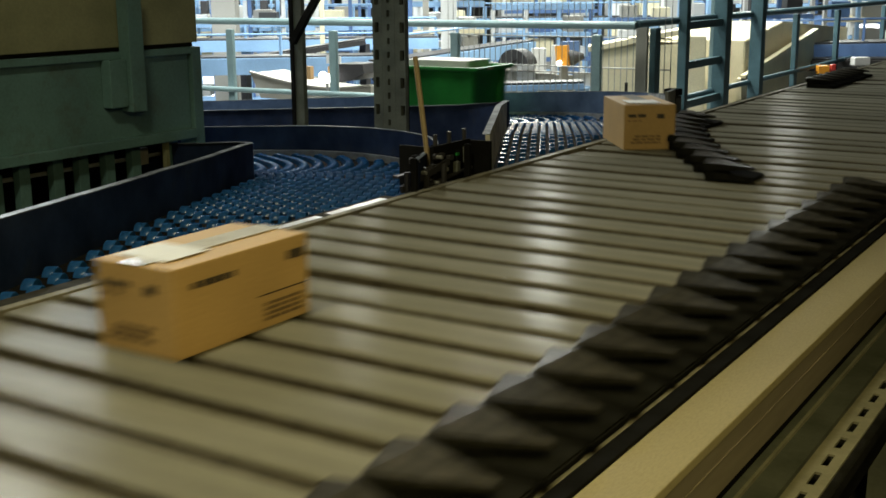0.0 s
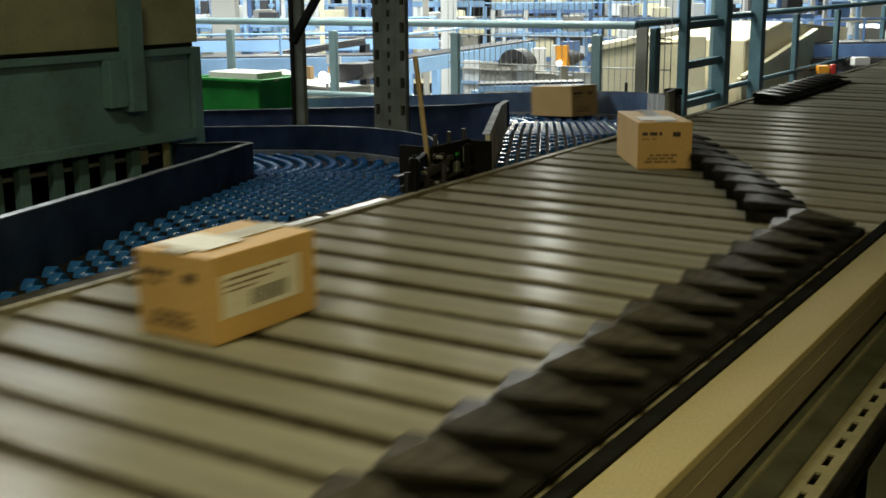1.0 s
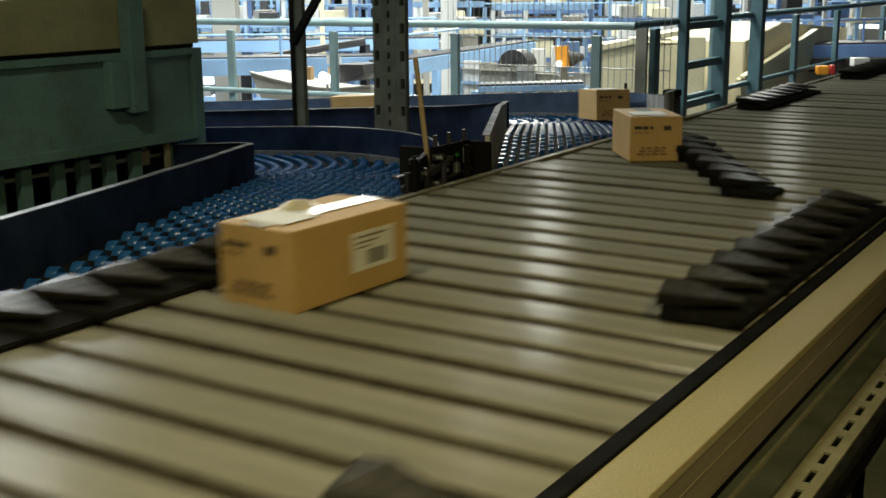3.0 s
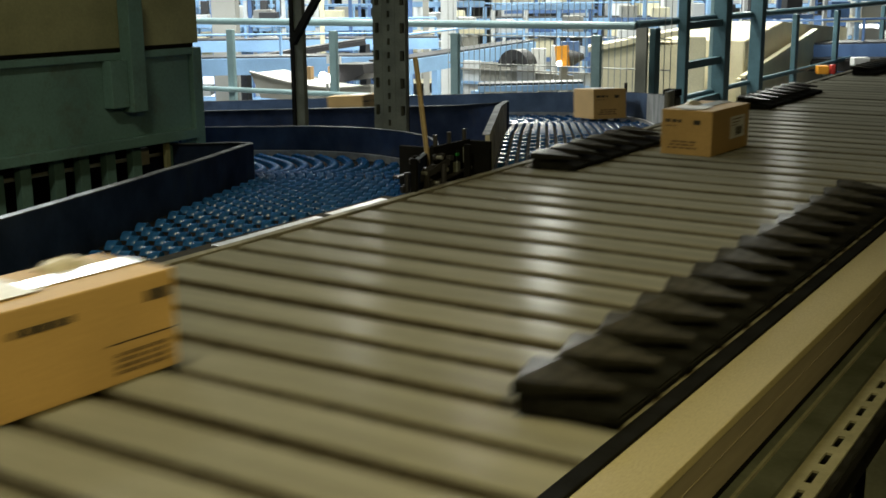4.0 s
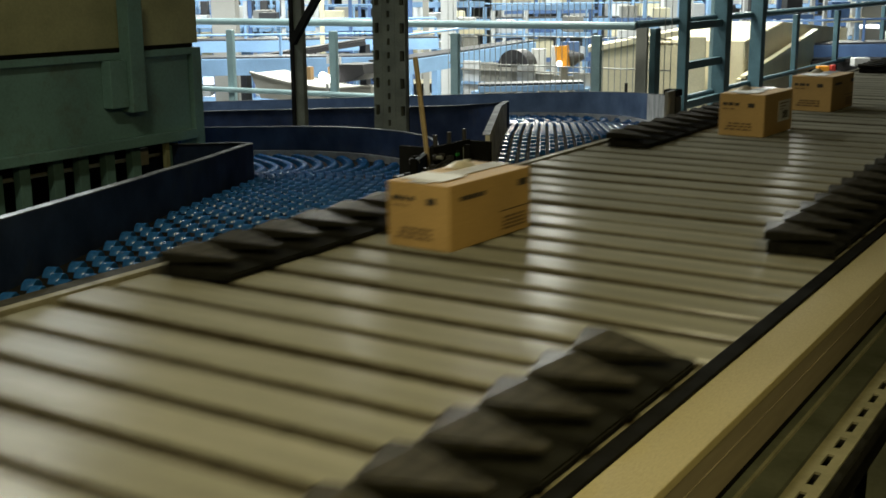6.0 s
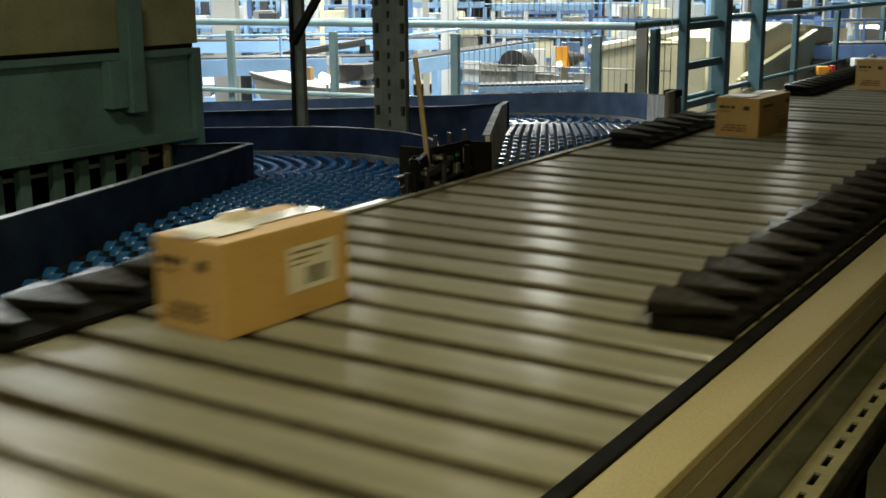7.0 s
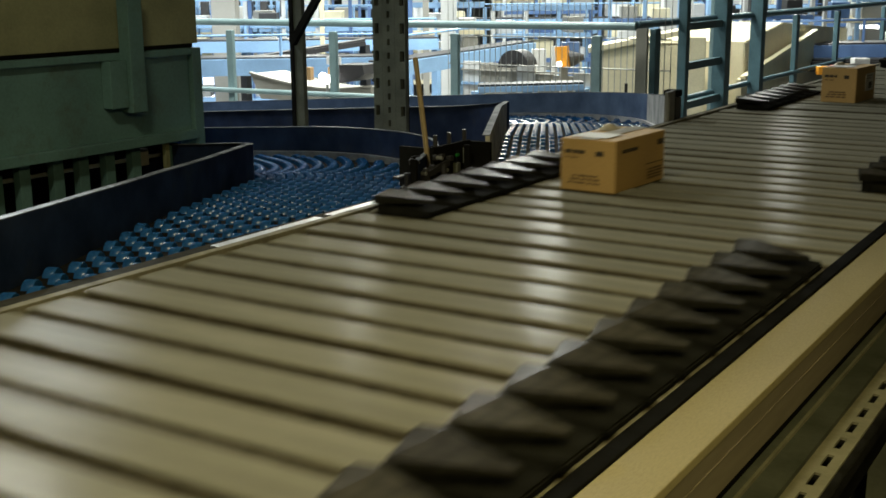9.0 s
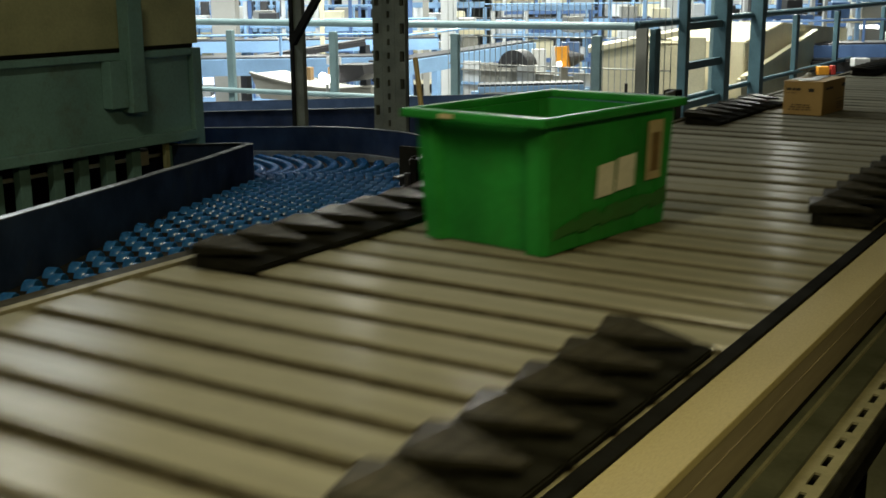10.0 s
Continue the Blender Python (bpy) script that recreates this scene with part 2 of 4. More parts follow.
def ribbon(stations, t):
    """A strip of wall through stations (x, y, z0, z1), t thick towards the left of its way."""
    bm = bmesh.new()
    rings = []
    for i, (x, y, z0, z1) in enumerate(stations):
        a = stations[max(0, i - 1)]
        b = stations[min(len(stations) - 1, i + 1)]
        d = Vector((b[0] - a[0], b[1] - a[1])).normalized()
        nx, ny = -d.y * t, d.x * t
        rings.append([bm.verts.new(p) for p in ((x, y, z0), (x + nx, y + ny, z0), (x + nx, y + ny, z1), (x, y, z1))])
    for a, b in zip(rings, rings[1:]):
        for k in range(4):
            bm.faces.new((a[k], a[(k + 1) % 4], b[(k + 1) % 4], b[k]))
    bm.faces.new(rings[0])
    bm.faces.new(rings[-1][::-1])
    return bm


# ---------------------------------------------------------------- hall
def hall():
    tagged(part("ground", box(-62, 30, -30, 62, HALL - 0.3, HALL), M_HALLF), "pale grey painted concrete hall floor", "floor", kind="structure")
    tagged(part("ceiling", box(-62, 30, -30, 62, 6.0, 6.3), M_WALL), "grey hall ceiling deck", "ceiling", kind="structure")
    tagged(part("wall_north", box(-62, 30, 62, 62.3, HALL, 6), M_WALL), "pale grey far hall wall", "wall", kind="structure")
    tagged(part("wall_south", box(-62, 30, -30.3, -30, HALL, 6), M_WALL), "pale grey hall wall", "wall", kind="structure")
    tagged(part("wall_east", box(30, 30.3, -30, 62, HALL, 6), M_WALL), "pale grey hall wall", "wall", kind="structure")
    tagged(part("wall_west", box(-62.3, -62, -30, 62, HALL, 6), M_WALL), "pale grey hall wall", "wall", kind="structure")
    tagged(part("floor", box(-9, 6, -28, 7.5, FLOOR - 0.15, FLOOR), M_FLOORC), "dark steel plate mezzanine floor", "floor", kind="structure")
    # Out of view; added to keep hall light and its reflections off the sorter.
    tagged(part("ceiling_deck", prism([(-4.6, -28), (6, -28), (6, 40), (-3.0, 40), (-3.0, 9.6), (-4.6, 9.6)], 4.1, 4.25), M_BLOCKER), "unseen dark slab that keeps hall light off the sorter", "ceiling", kind="structure")
    tagged(part("walkway", box(-3.5, 6, 7.5, 36, FLOOR - 0.15, FLOOR), M_FLOORC), "dark steel plate walkway beside the sorter", "floor", kind="structure")


hall()


# ---------------------------------------------------------------- sorter frame
def sorter_frame():
    y0, y1 = -26.0, 34.0
    f = thing("shoe_sorter", "long aluminium and steel bed of a sliding shoe sorter", "conveyor")
    part("pan", box(XL - 0.02, XR + 0.02, y0, y1, 0.86, 0.90), M_DARK, f)
    part("rubber_strip", box(XR - 0.008, XR + 0.021, y0, y1, 0.93, 1.0035, 0.003), M_RUBBER, f, "black rubber edge strip")
    part("top_rail", box(XR + 0.022, XR + 0.104, y0, y1, 0.985, 1.0, 0.002), M_CREAM, f, "cream painted aluminium top rail")
    part("side_profile", box(XR + 0.034, XR + 0.1015, y0, y1, 0.906, 0.9845), M_PROFILE, f, "brown anodised side profile")
    for z in (0.955,):
        part("groove_lip", box(XR + 0.102, XR + 0.104, y0, y1, z, z + 0.002), M_PROFILE, f)
    # Dark box put in for the shade inside the slot.
    part("slot_shadow", box(XR + 0.05, XR + 0.085, y0, y1, 0.87, 0.9055), M_RUBBER, f)
    part("ledge", box(XR + 0.06, XR + 0.148, y0, y1, 0.855, 0.869), M_LEDGE, f, "grey-green cable ledge")
    # slotted strip beside the ledge
    bm = bmesh.new()
    xa, xb, z = XR + 0.146, XR + 0.196, 0.856
    cuboid(bm, xa, xa + 0.022, y0, y1, z, z + 0.004)
    cuboid(bm, xb - 0.017, xb, y0, y1, z, z + 0.004)
    y = y0
    while y < y1:
        near = 0.8 < y < 4.5
        cuboid(bm, xa + 0.022, xb - 0.017, y, y + (0.030 if near else 0.6), z, z + 0.004)
        y += 0.080 if near else 0.64
    part("slotted_strip", bm, M_STRIP, f, "pale slotted cable strip")
    part("strip_back", box(xa, xb, y0, y1, z - 0.05, z - 0.03), M_DARK, f)
    part("edge_line", box(XR + 0.102, XR + 0.107, y0, y1, 0.8695, 0.876), M_STRIP, f)
    part("skirt", box(XR + 0.02, XR + 0.05, y0, y1, 0.45, 0.86), M_DARK, f)
    part("left_edge_strip", box(XL - 0.028, XL - 0.004, y0, y1, 0.95, 1.006, 0.002), M_BRIGHT, f, "bright worn steel edge strip")
    part("left_trim", box(XL - 0.058, XL - 0.0285, y0, y1, 0.95, 0.998), M_TRIM, f)
    for ya, yb in ((1.90, 2.285), (2.32, 2.575)):
        part("wear_plate", box(XL - 0.058, XL - 0.0285, ya, yb, 0.9985, 1.005, 0.002), M_EDGE, f, "bright scuffed steel wear plate")
    part("chute_sill", box(XL - 0.104, XL - 0.0585, 0.6, 2.66, 0.95, 0.994), M_TRIM, f)
    part("left_skirt", box(XL - 0.05, XL - 0.02, y0, y1, 0.45, 0.948), M_DARK, f)
    for y in range(-24, 34, 3):
        for x in (XL - 0.04, XR + 0.04):
            part("leg", box(x - 0.04, x + 0.04, y - 0.04, y + 0.04, FLOOR, 0.86), M_RACK, f)


sorter_frame()

# ---------------------------------------------------------------- belt: slats and shoes
PHASE = 0.0200
S0 = -23.4
COUNT = 242
X_RIGHT, X_LEFT = -0.658, -1.656
Y_TURN0, Y_TURN1 = 2.55, 4.45
LEFT_RUNS = [(8.9, 9.9), (6.5, 7.5), (-5.54, -4.78), (-9.43, -7.50), (-11.63, -10.80), (-14.65, -13.70), (-17.54, -16.60), (-20.43, -19.30)]
DIVERT_RUNS = [(3.38, 4.66), (0.58, 1.78), (-1.30, -0.40), (-3.53, -2.60)]


def divert_x(y):
    k = min(1.0, max(0.0, (y - Y_TURN0) / (Y_TURN1 - Y_TURN0)))
    k = k + 0.03 * sin(2 * pi * k) * -1
    return X_RIGHT + (X_LEFT - X_RIGHT) * k


def slat_mesh():
    w = 0.0512
    prof = [(-w, -0.05), (-w, -0.004), (-w + 0.003, -0.0008), (-w + 0.009, 0.0), (0, 0.0), (w * 0.5, 0.0), (w - 0.008, -0.0002), (w, -0.004), (w + 0.002, -0.013), (PITCH - w - 0.002, -0.014), (PITCH - w - 0.002, -0.05)]
    bm = bmesh.new()
    a = [bm.verts.new((XL, y, z)) for y, z in prof]
    b = [bm.verts.new((XR, y, z)) for y, z in prof]
    for i in range(len(prof) - 1):
        f = bm.faces.new((a[i], b[i], b[i + 1], a[i + 1]))
        f.smooth = False
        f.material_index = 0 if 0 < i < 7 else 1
    bm.faces.new(a)
    bm.faces.new(b[::-1])
    me = bpy.data.meshes.new("slat")
    bm.normal_update()
    bmesh.ops.recalc_face_normals(bm, faces=bm.faces[:])
    bm.to_mesh(me)
    bm.free()
    me.materials.append(M_SLAT)
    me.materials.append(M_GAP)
    return me


def shoe_mesh():
    """A black divert shoe: a low foot with a falling tail, and on it a worn wedge, its top coloured lighter as if lit,
    whose tip pushes towards -x.
    """
    bm = bmesh.new()

    def slab(outline, z0, z1, drop, bevel, side, top):
        bit = prism(outline, z0, z1, bevel)
        for v in bit.verts:
            if v.co.z > (z0 + z1) / 2:
                v.co.z -= drop * max(0.0, v.co.x + 0.02)
        for f in bit.faces:
            f.normal_update()
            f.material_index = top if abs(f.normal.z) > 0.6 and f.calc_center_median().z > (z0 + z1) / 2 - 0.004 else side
        me = bpy.data.meshes.new("bit")
        bit.to_mesh(me)
        bit.free()
        bm.from_mesh(me)
        bpy.data.meshes.remove(me)

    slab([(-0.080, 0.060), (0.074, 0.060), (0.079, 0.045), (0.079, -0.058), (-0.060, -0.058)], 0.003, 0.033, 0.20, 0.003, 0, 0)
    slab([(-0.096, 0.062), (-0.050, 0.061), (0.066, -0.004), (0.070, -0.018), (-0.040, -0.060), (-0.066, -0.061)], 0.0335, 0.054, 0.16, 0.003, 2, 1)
    # rib, foot and slot plate on the front
    cuboid(bm, -0.034, 0.006, -0.0625, -0.0585, 0.006, 0.024, 0, None, 2)
    cuboid(bm, 0.030, 0.060, -0.0615, -0.0585, 0.004, 0.012, 0, None, 2)
    # shifted and skewed until run ends and wedges fit the camera's view
    for v in bm.verts:
        v.co.y += 0.28 * v.co.x - 0.035
    bmesh.ops.recalc_face_normals(bm, faces=bm.faces[:])
    me = bpy.data.meshes.new("shoe")
    bm.to_mesh(me)
    bm.free()
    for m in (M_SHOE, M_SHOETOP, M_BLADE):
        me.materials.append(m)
    return me


belt = thing("sorter_belt", "moving belt of worn grey aluminium slats with black shoes", "conveyor belt")
SLAT, SHOE = slat_mesh(), shoe_mesh()
diverted = []
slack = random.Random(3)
for k in range(COUNT):
    s = S0 + PHASE + k * PITCH
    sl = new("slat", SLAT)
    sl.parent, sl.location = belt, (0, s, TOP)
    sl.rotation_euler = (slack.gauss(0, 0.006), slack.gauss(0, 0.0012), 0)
    sh = new("shoe", SHOE)
    sh.parent = belt
    x = X_LEFT if any(a <= s <= b for a, b in LEFT_RUNS) else X_RIGHT
    sh.location = (x, s, TOP)
    if any(a <= s <= b for a, b in DIVERT_RUNS):
        diverted.append((sh, s))


# ---------------------------------------------------------------- roller chutes
ANG = math.radians(27.2)
NEAR = dict(by=1.32, wide=0.622, li=1.879, ri=0.567, flare=0.062, steep=0.0)
FAR = dict(by=3.17, wide=0.67, li=1.977, ri=0.519, flare=0.0, steep=0.011)


def chute_point(tau, off, c):
    """A place on the bed: tau along the way, off from the inner wall; and its heading."""
    bx, by = -1.821, c["by"]
    z = TOP - 0.004 - 0.068 * max(0.0, tau - 0.98) - c["steep"] * max(0.0, tau - 1.2)
    k, s = cos(ANG), sin(ANG)
    if tau <= c["li"]:
        return bx - s * tau + off * k, by + k * tau + off * s, z, 27.2
    cx, cy = bx - s * c["li"] - c["ri"] * k, by + k * c["li"] - c["ri"] * s
    rc = c["ri"] + c["wide"] / 2
    a = (tau - c["li"]) / rc
    if a <= pi / 2 - ANG:
        return cx + (c["ri"] + off) * cos(ANG + a), cy + (c["ri"] + off) * sin(ANG + a), z, 27.2 + math.degrees(a)
    return cx - (a - pi / 2 + ANG) * rc, cy + c["ri"] + off, z, 90.0


def inner(u, c):
    """How far the inner wall stands off its straight line: it flares out towards the mouth."""
    return -c["flare"] * max(0.0, 1.45 - u) ** 1.6


def entry(off):
    return max(0.0, off / math.tan(ANG) + 0.03)


def chute(spec, end, label, low, high, face):
    c = thing("roller_chute", label, "roller conveyor", group="chutes beside the sorter")
    step = 0.05
    wide = spec["wide"]

    def wall(off, t, name, h0, h1, lab, mtl, start, stop=None):
        rows = []
        for u in np.arange(start, stop or end, step):
            x, y, z, _ = chute_point(u, off + (inner(u, spec) if off < 0 else 0.0), spec)
            rows.append((x, y, z + (h0(u) if callable(h0) else h0), z + (h1(u) if callable(h1) else h1)))
        part(name, ribbon(rows, t), mtl, c, lab)

    wall(-0.004, 0.014, "inner_wall", -0.24, lambda u: low(u), "worn steel guide wall" if face is M_WORN else "dark blue steel side wall", face, 0.0, 1.65)
    wall(-0.004, 0.014, "inner_bend", -0.24, lambda u: low(u), "dark blue steel bend", M_BLUE, 1.60)
    wall(-0.004, 0.024, "inner_wall_cap", lambda u: low(u) + 0.0005, lambda u: low(u) + 0.003, "worn bright top edge", M_CAP, 0.0)
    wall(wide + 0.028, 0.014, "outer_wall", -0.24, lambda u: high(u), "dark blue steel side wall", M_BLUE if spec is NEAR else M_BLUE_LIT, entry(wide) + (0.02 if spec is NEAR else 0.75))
    if spec is NEAR:
        wall(wide + 0.0265, 0.003, "corner_plate", 0.0, lambda u: high(u) - 0.004, "scuffed pale corner plate", M_MOUTH, entry(wide) + 0.02, entry(wide) + 0.20)
    if spec is FAR:
        wall(wide + 0.028, 0.014, "mouth_plate", -0.24, lambda u: high(u), "scuffed grey mouth plate", M_MOUTH, entry(wide) + 0.02, entry(wide) + 0.80)
    wall(wide + 0.029, 0.016, "outer_wall_cap", lambda u: high(u) + 0.0005, lambda u: high(u) + 0.003, "worn bright top edge", M_CAP, entry(wide) + 0.02)
    wall(wide, 0.012, "bed_rail", -0.03, 0.006, "bright bed rail", M_EDGE, entry(wide) + 0.02)
    # dark bed below the wheels
    bm = bmesh.new()
    prev = None
    for u in np.arange(0.0, end, step):
        hi = min(wide, max(0.02, (u - 0.03) * math.tan(ANG)))
        a = chute_point(u, inner(u, spec), spec)
        b = chute_point(u, hi, spec)
        ring = [bm.verts.new((a[0], a[1], a[2] - 0.022)), bm.verts.new((b[0], b[1], b[2] - 0.022)), bm.verts.new((b[0], b[1], b[2] - 0.06)), bm.verts.new((a[0], a[1], a[2] - 0.06))]
        if prev:
            for k in range(4):
                bm.faces.new((prev[k], prev[(k + 1) % 4], ring[(k + 1) % 4], ring[k]))
        prev = ring
    part("bed", bm, M_RUBBER, c)
    # wheels in staggered rows
    verts, faces = [], []
    r, w, seg = 0.028, 0.027 if spec is NEAR else 0.021, 16
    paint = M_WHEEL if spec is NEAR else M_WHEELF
    # a wheel with a rounded tread: four rings and two flat flanks
    rim = [Vector((e * w / 2, q * r * cos(2 * pi * k / seg), q * r * sin(2 * pi * k / seg))) for e, q in ((-1, 0.95), (-0.82, 1.0), (0.82, 1.0), (1, 0.95)) for k in range(seg)]
    sides = [(g * seg + k, g * seg + (k + 1) % seg, (g + 1) * seg + (k + 1) % seg, (g + 1) * seg + k) for g in range(3) for k in range(seg)] + [tuple(range(seg))[::-1], tuple(range(3 * seg, 4 * seg))]
    single = bpy.data.meshes.new("wheel")
    single.from_pydata([tuple(p) for p in rim], [], sides)
    single.materials.append(paint)
    for p in single.polygons:
        p.use_smooth = spec is NEAR and len(p.vertices) == 4
    spots = []
    for i in range(-4, int(wide / 0.035)):
        off = 0.022 + i * 0.035
        for u in np.arange(0.03 + (0.0525 if i % 2 else 0), min(end, 6.2), 0.105):
            if inner(u, spec) + 0.016 <= off <= wide - 0.012 and u >= off / math.tan(ANG) + 0.15:
                spots.append((float(u), off))
    spots.sort()
    for k, (u, off) in enumerate(spots):
        x, y, z, h = chute_point(u, off, spec)
        m = pose(x, y, z - r - 0.004, 0, 0, h)
        if k < 300:
            wheel = new("wheel", single)
            wheel.parent, wheel.matrix_basis = c, m
        else:
            n0 = len(verts)
            verts += [tuple(m @ p) for p in rim]
            faces += [tuple(n0 + q for q in f) for f in sides]
    me = bpy.data.meshes.new("wheel_bed")
    me.from_pydata(verts, [], faces)
    me.materials.append(paint)
    for p in me.polygons:
        p.use_smooth = spec is NEAR and len(p.vertices) == 4
    ob = new("wheel_bed", me)
    ob.parent = c
    tagged(ob, "rows of small blue plastic skate wheels", kind="stuff")
    for u in (0.9, 2.6, 4.4):
        x, y, z, h = chute_point(u, wide / 2 if u > 1.5 else 0.1, spec)
        part("leg", box(x - 0.04, x + 0.04, y - 0.04, y + 0.04, FLOOR, z - 0.05), M_RACK, c)
    return c


chute(NEAR, 7.4, "dark blue curved chute with blue skate wheels, empty",
      lambda u: float(np.interp(u, (0.2, 0.65, 0.95, 1.4, 1.9), (0.126, 0.109, 0.096, 0.102, 0.110))), lambda u: 0.108, M_BLUE)
chute(FAR, 9.0, "dark blue curved chute with blue wheels leaving the sorter",
      lambda u: 0.117 - 0.03 * min(1.0, u / 2.5) + 0.011 * max(0.0, u - 1.2), lambda u: 0.095 + 0.04 * max(0.0, min(1.0, (2.9 - u) / 1.2)) + 0.011 * max(0.0, u - 1.2), M_WORN)


# ---------------------------------------------------------------- cabinet beside the chute
def cabinet():
    c = thing("machine_cabinet", "green steel machine cabinet with olive upper panels", "cabinet")
    xf, y1 = -3.3, 3.42
    part("olive_panel", box(xf - 1.0, xf - 0.012, -2.0, y1, 1.362, 1.545), M_OLIVE, c, "olive beige upper panel")
    part("seam", box(xf - 1.0, xf - 0.03, -2.0, y1 - 0.01, 1.345, 1.3615), M_DARK, c)
    part("green_panel", box(xf - 1.0, xf - 0.02, -2.0, y1 - 0.05, 1.025, 1.3445), M_GREEN, c, "sea-green lower panel")
    part("corner_post", box(xf - 0.09, xf, y1 - 0.045, y1 + 0.005, FLOOR, 1.3445, 0.004), M_GREEN, c)
    part("top_flange", box(xf - 0.02, xf, -2.0, y1 - 0.047, 1.318, 1.3445, 0.003), M_GREEN, c)
    part("bottom_beam", box(xf - 0.06, xf + 0.012, -2.0, y1 - 0.047, 0.988, 1.024, 0.003), M_GREEN, c)
    part("upright", box(xf - 0.008, xf + 0.05, 3.008, 3.078, 1.125, 1.56, 0.004), M_GREEN, c, "green upright channel")
    part("bracket", box(xf - 0.018, xf + 0.03, 2.925, 3.006, 1.145, 1.318, 0.004), M_GREEN, c)
    part("back_plate", box(xf - 1.0, xf - 0.7, -2.0, y1 - 0.06, FLOOR, 1.02), M_DARK, c)
    for i, y in enumerate((2.3, 2.555, 2.70, 2.815, 2.94, 3.07, 3.27)):
        part("stanchion", box(xf - 0.08, xf - 0.045, y, y + 0.045, FLOOR, 0.987, 0.002), M_GREEN, c)
    part("roller_shaft", rod((xf - 0.11, 2.45, 0.925), (xf - 0.11, 3.3, 0.925), 0.008), M_GALV, c, "dull steel shaft")
    part("lower_panel", box(xf - 0.13, xf - 0.09, 2.0, 2.52, FLOOR, 0.95, 0.004), M_GREEN, c)
    part("tag_bracket", box(xf - 0.10, xf - 0.07, 3.13, 3.18, 0.90, 0.965, 0.003), M_GREYP, c, "pale bracket")
    part("cable_duct", box(xf - 0.03, xf - 0.012, 3.215, 3.235, 0.7, 0.987), M_OLIVE, c)
    return c


cabinet()


# ---------------------------------------------------------------- posts, rails, ladder
def rack_column():
    c = thing("rack_upright", "perforated dark steel rack upright behind the chute", "column")
    x0, x1, y = -3.358, -3.168, 4.7
    bm = bmesh.new()
    # two flanges with slots, and a recessed web
    z = FLOOR
    for a, b, s0, s1, stepz, hgt in ((x0, x0 + 0.055, x0 + 0.012, x0 + 0.036, 0.133, 0.05), (x0 + 0.056, x0 + 0.13, x0 + 0.085, x0 + 0.1, 0.066, 0.03), (x0 + 0.131, x1, x0 + 0.16, x0 + 0.185, 0.133, 0.05)):
        cuboid(bm, a, s0, y - 0.02, y + 0.006, FLOOR, 4.0)
        cuboid(bm, s1, b, y - 0.02, y + 0.006, FLOOR, 4.0)
        z = FLOOR
        while z < 4.0:
            cuboid(bm, s0, s1, y - 0.02, y + 0.006, z, z + stepz - hgt)
            z += stepz
    part("flange", bm, M_RACK, c)
    part("web", box(x0 + 0.004, x1 - 0.012, y + 0.008, y + 0.03, FLOOR, 4.0), M_DARK, c)
    part("foot_plate", box(x0 - 0.05, x1 + 0.05, y - 0.06, y + 0.14, FLOOR, FLOOR + 0.012), M_RACK, c)


def brace_post():
    c = thing("steel_post", "slim dark steel post with a diagonal brace", "post")
    part("post", box(-3.848, -3.792, 4.67, 4.70, FLOOR, 4.0, 0.004), M_RACK, c)
    part("edge", box(-3.872, -3.8485, 4.665, 4.71, FLOOR, 4.0), M_DARK, c)
    part("brace", bar((-3.84, 4.65, 1.29), (-3.32, 4.65, 1.99), 0.03, 0.035), M_DARK, c)


def guard_rails():
    r = thing("guard_rail", "teal painted tubular guard rail along the mezzanine edge", "railing")
    zt, zl = 1.27, 0.69
    yb = 7.46
    part("top_tube", rod((-9.0, yb - 0.1, zt), (-3.3, yb + 0.35, zt), 0.028), M_RAIL, r)
    part("mid_tube", rod((-9.0, yb - 0.1, zl), (-3.3, yb + 0.35, zl), 0.022), M_RAIL, r)
    for x in (-7.95, -6.94, -5.89, -4.77, -3.61):
        y = yb - 0.1 + (x + 9) / 5.7 * 0.45
        part("post", box(x - 0.035, x + 0.035, y + 0.03, y + 0.07, FLOOR, 1.2, 0.006), M_RAIL, r)
    s = thing("guard_rail", "dark teal guard rail running beside the sorter", "railing")
    part("top_tube", rod((-3.3, yb + 0.36, 1.28), (-3.3, 32, 1.28), 0.028), M_TEAL, s)
    part("mid_tube", rod((-3.3, yb + 0.36, 0.672), (-3.3, 32, 0.672), 0.024), M_TEAL, s)
    for y in (8.22, 11.95, 13.6, 16, 18.5, 21, 24, 27, 30):
        part("post", box(-3.34, -3.29, y - 0.05, y + 0.05, FLOOR, 1.24, 0.006), M_TEAL, s)


def ladder():
    l = thing("ladder", "teal steel ladder frame with wide rungs", "ladder")
    x = -3.25
    part("stile", box(x - 0.035, x + 0.035, 8.60, 8.68, FLOOR, 4.1, 0.005), M_TEAL, l)
    part("stile", box(x - 0.055, x + 0.055, 9.46, 9.60, FLOOR, 4.1, 0.005), M_TEAL, l)
    part("stile_lip", box(x - 0.085, x - 0.0555, 9.46, 9.49, FLOOR, 4.1), M_RAIL, l, "pale flange of the stile")
    z = 0.63
    while z < 3.8:
        part("rung", box(x - 0.025, x + 0.025, 8.682, 9.458, z - 0.03, z + 0.03, 0.004), M_TEAL, l)
        z += 0.305
    p = thing("steel_post", "teal painted square steel post beside the walkway", "post")
    part("shaft", box(x - 0.055, x + 0.055, 10.43, 10.55, FLOOR, 4.1, 0.005), M_TEAL, p)
    part("foot_plate", box(x - 0.1, x + 0.1, 10.38, 10.60, FLOOR, FLOOR + 0.0115), M_TEAL, p)


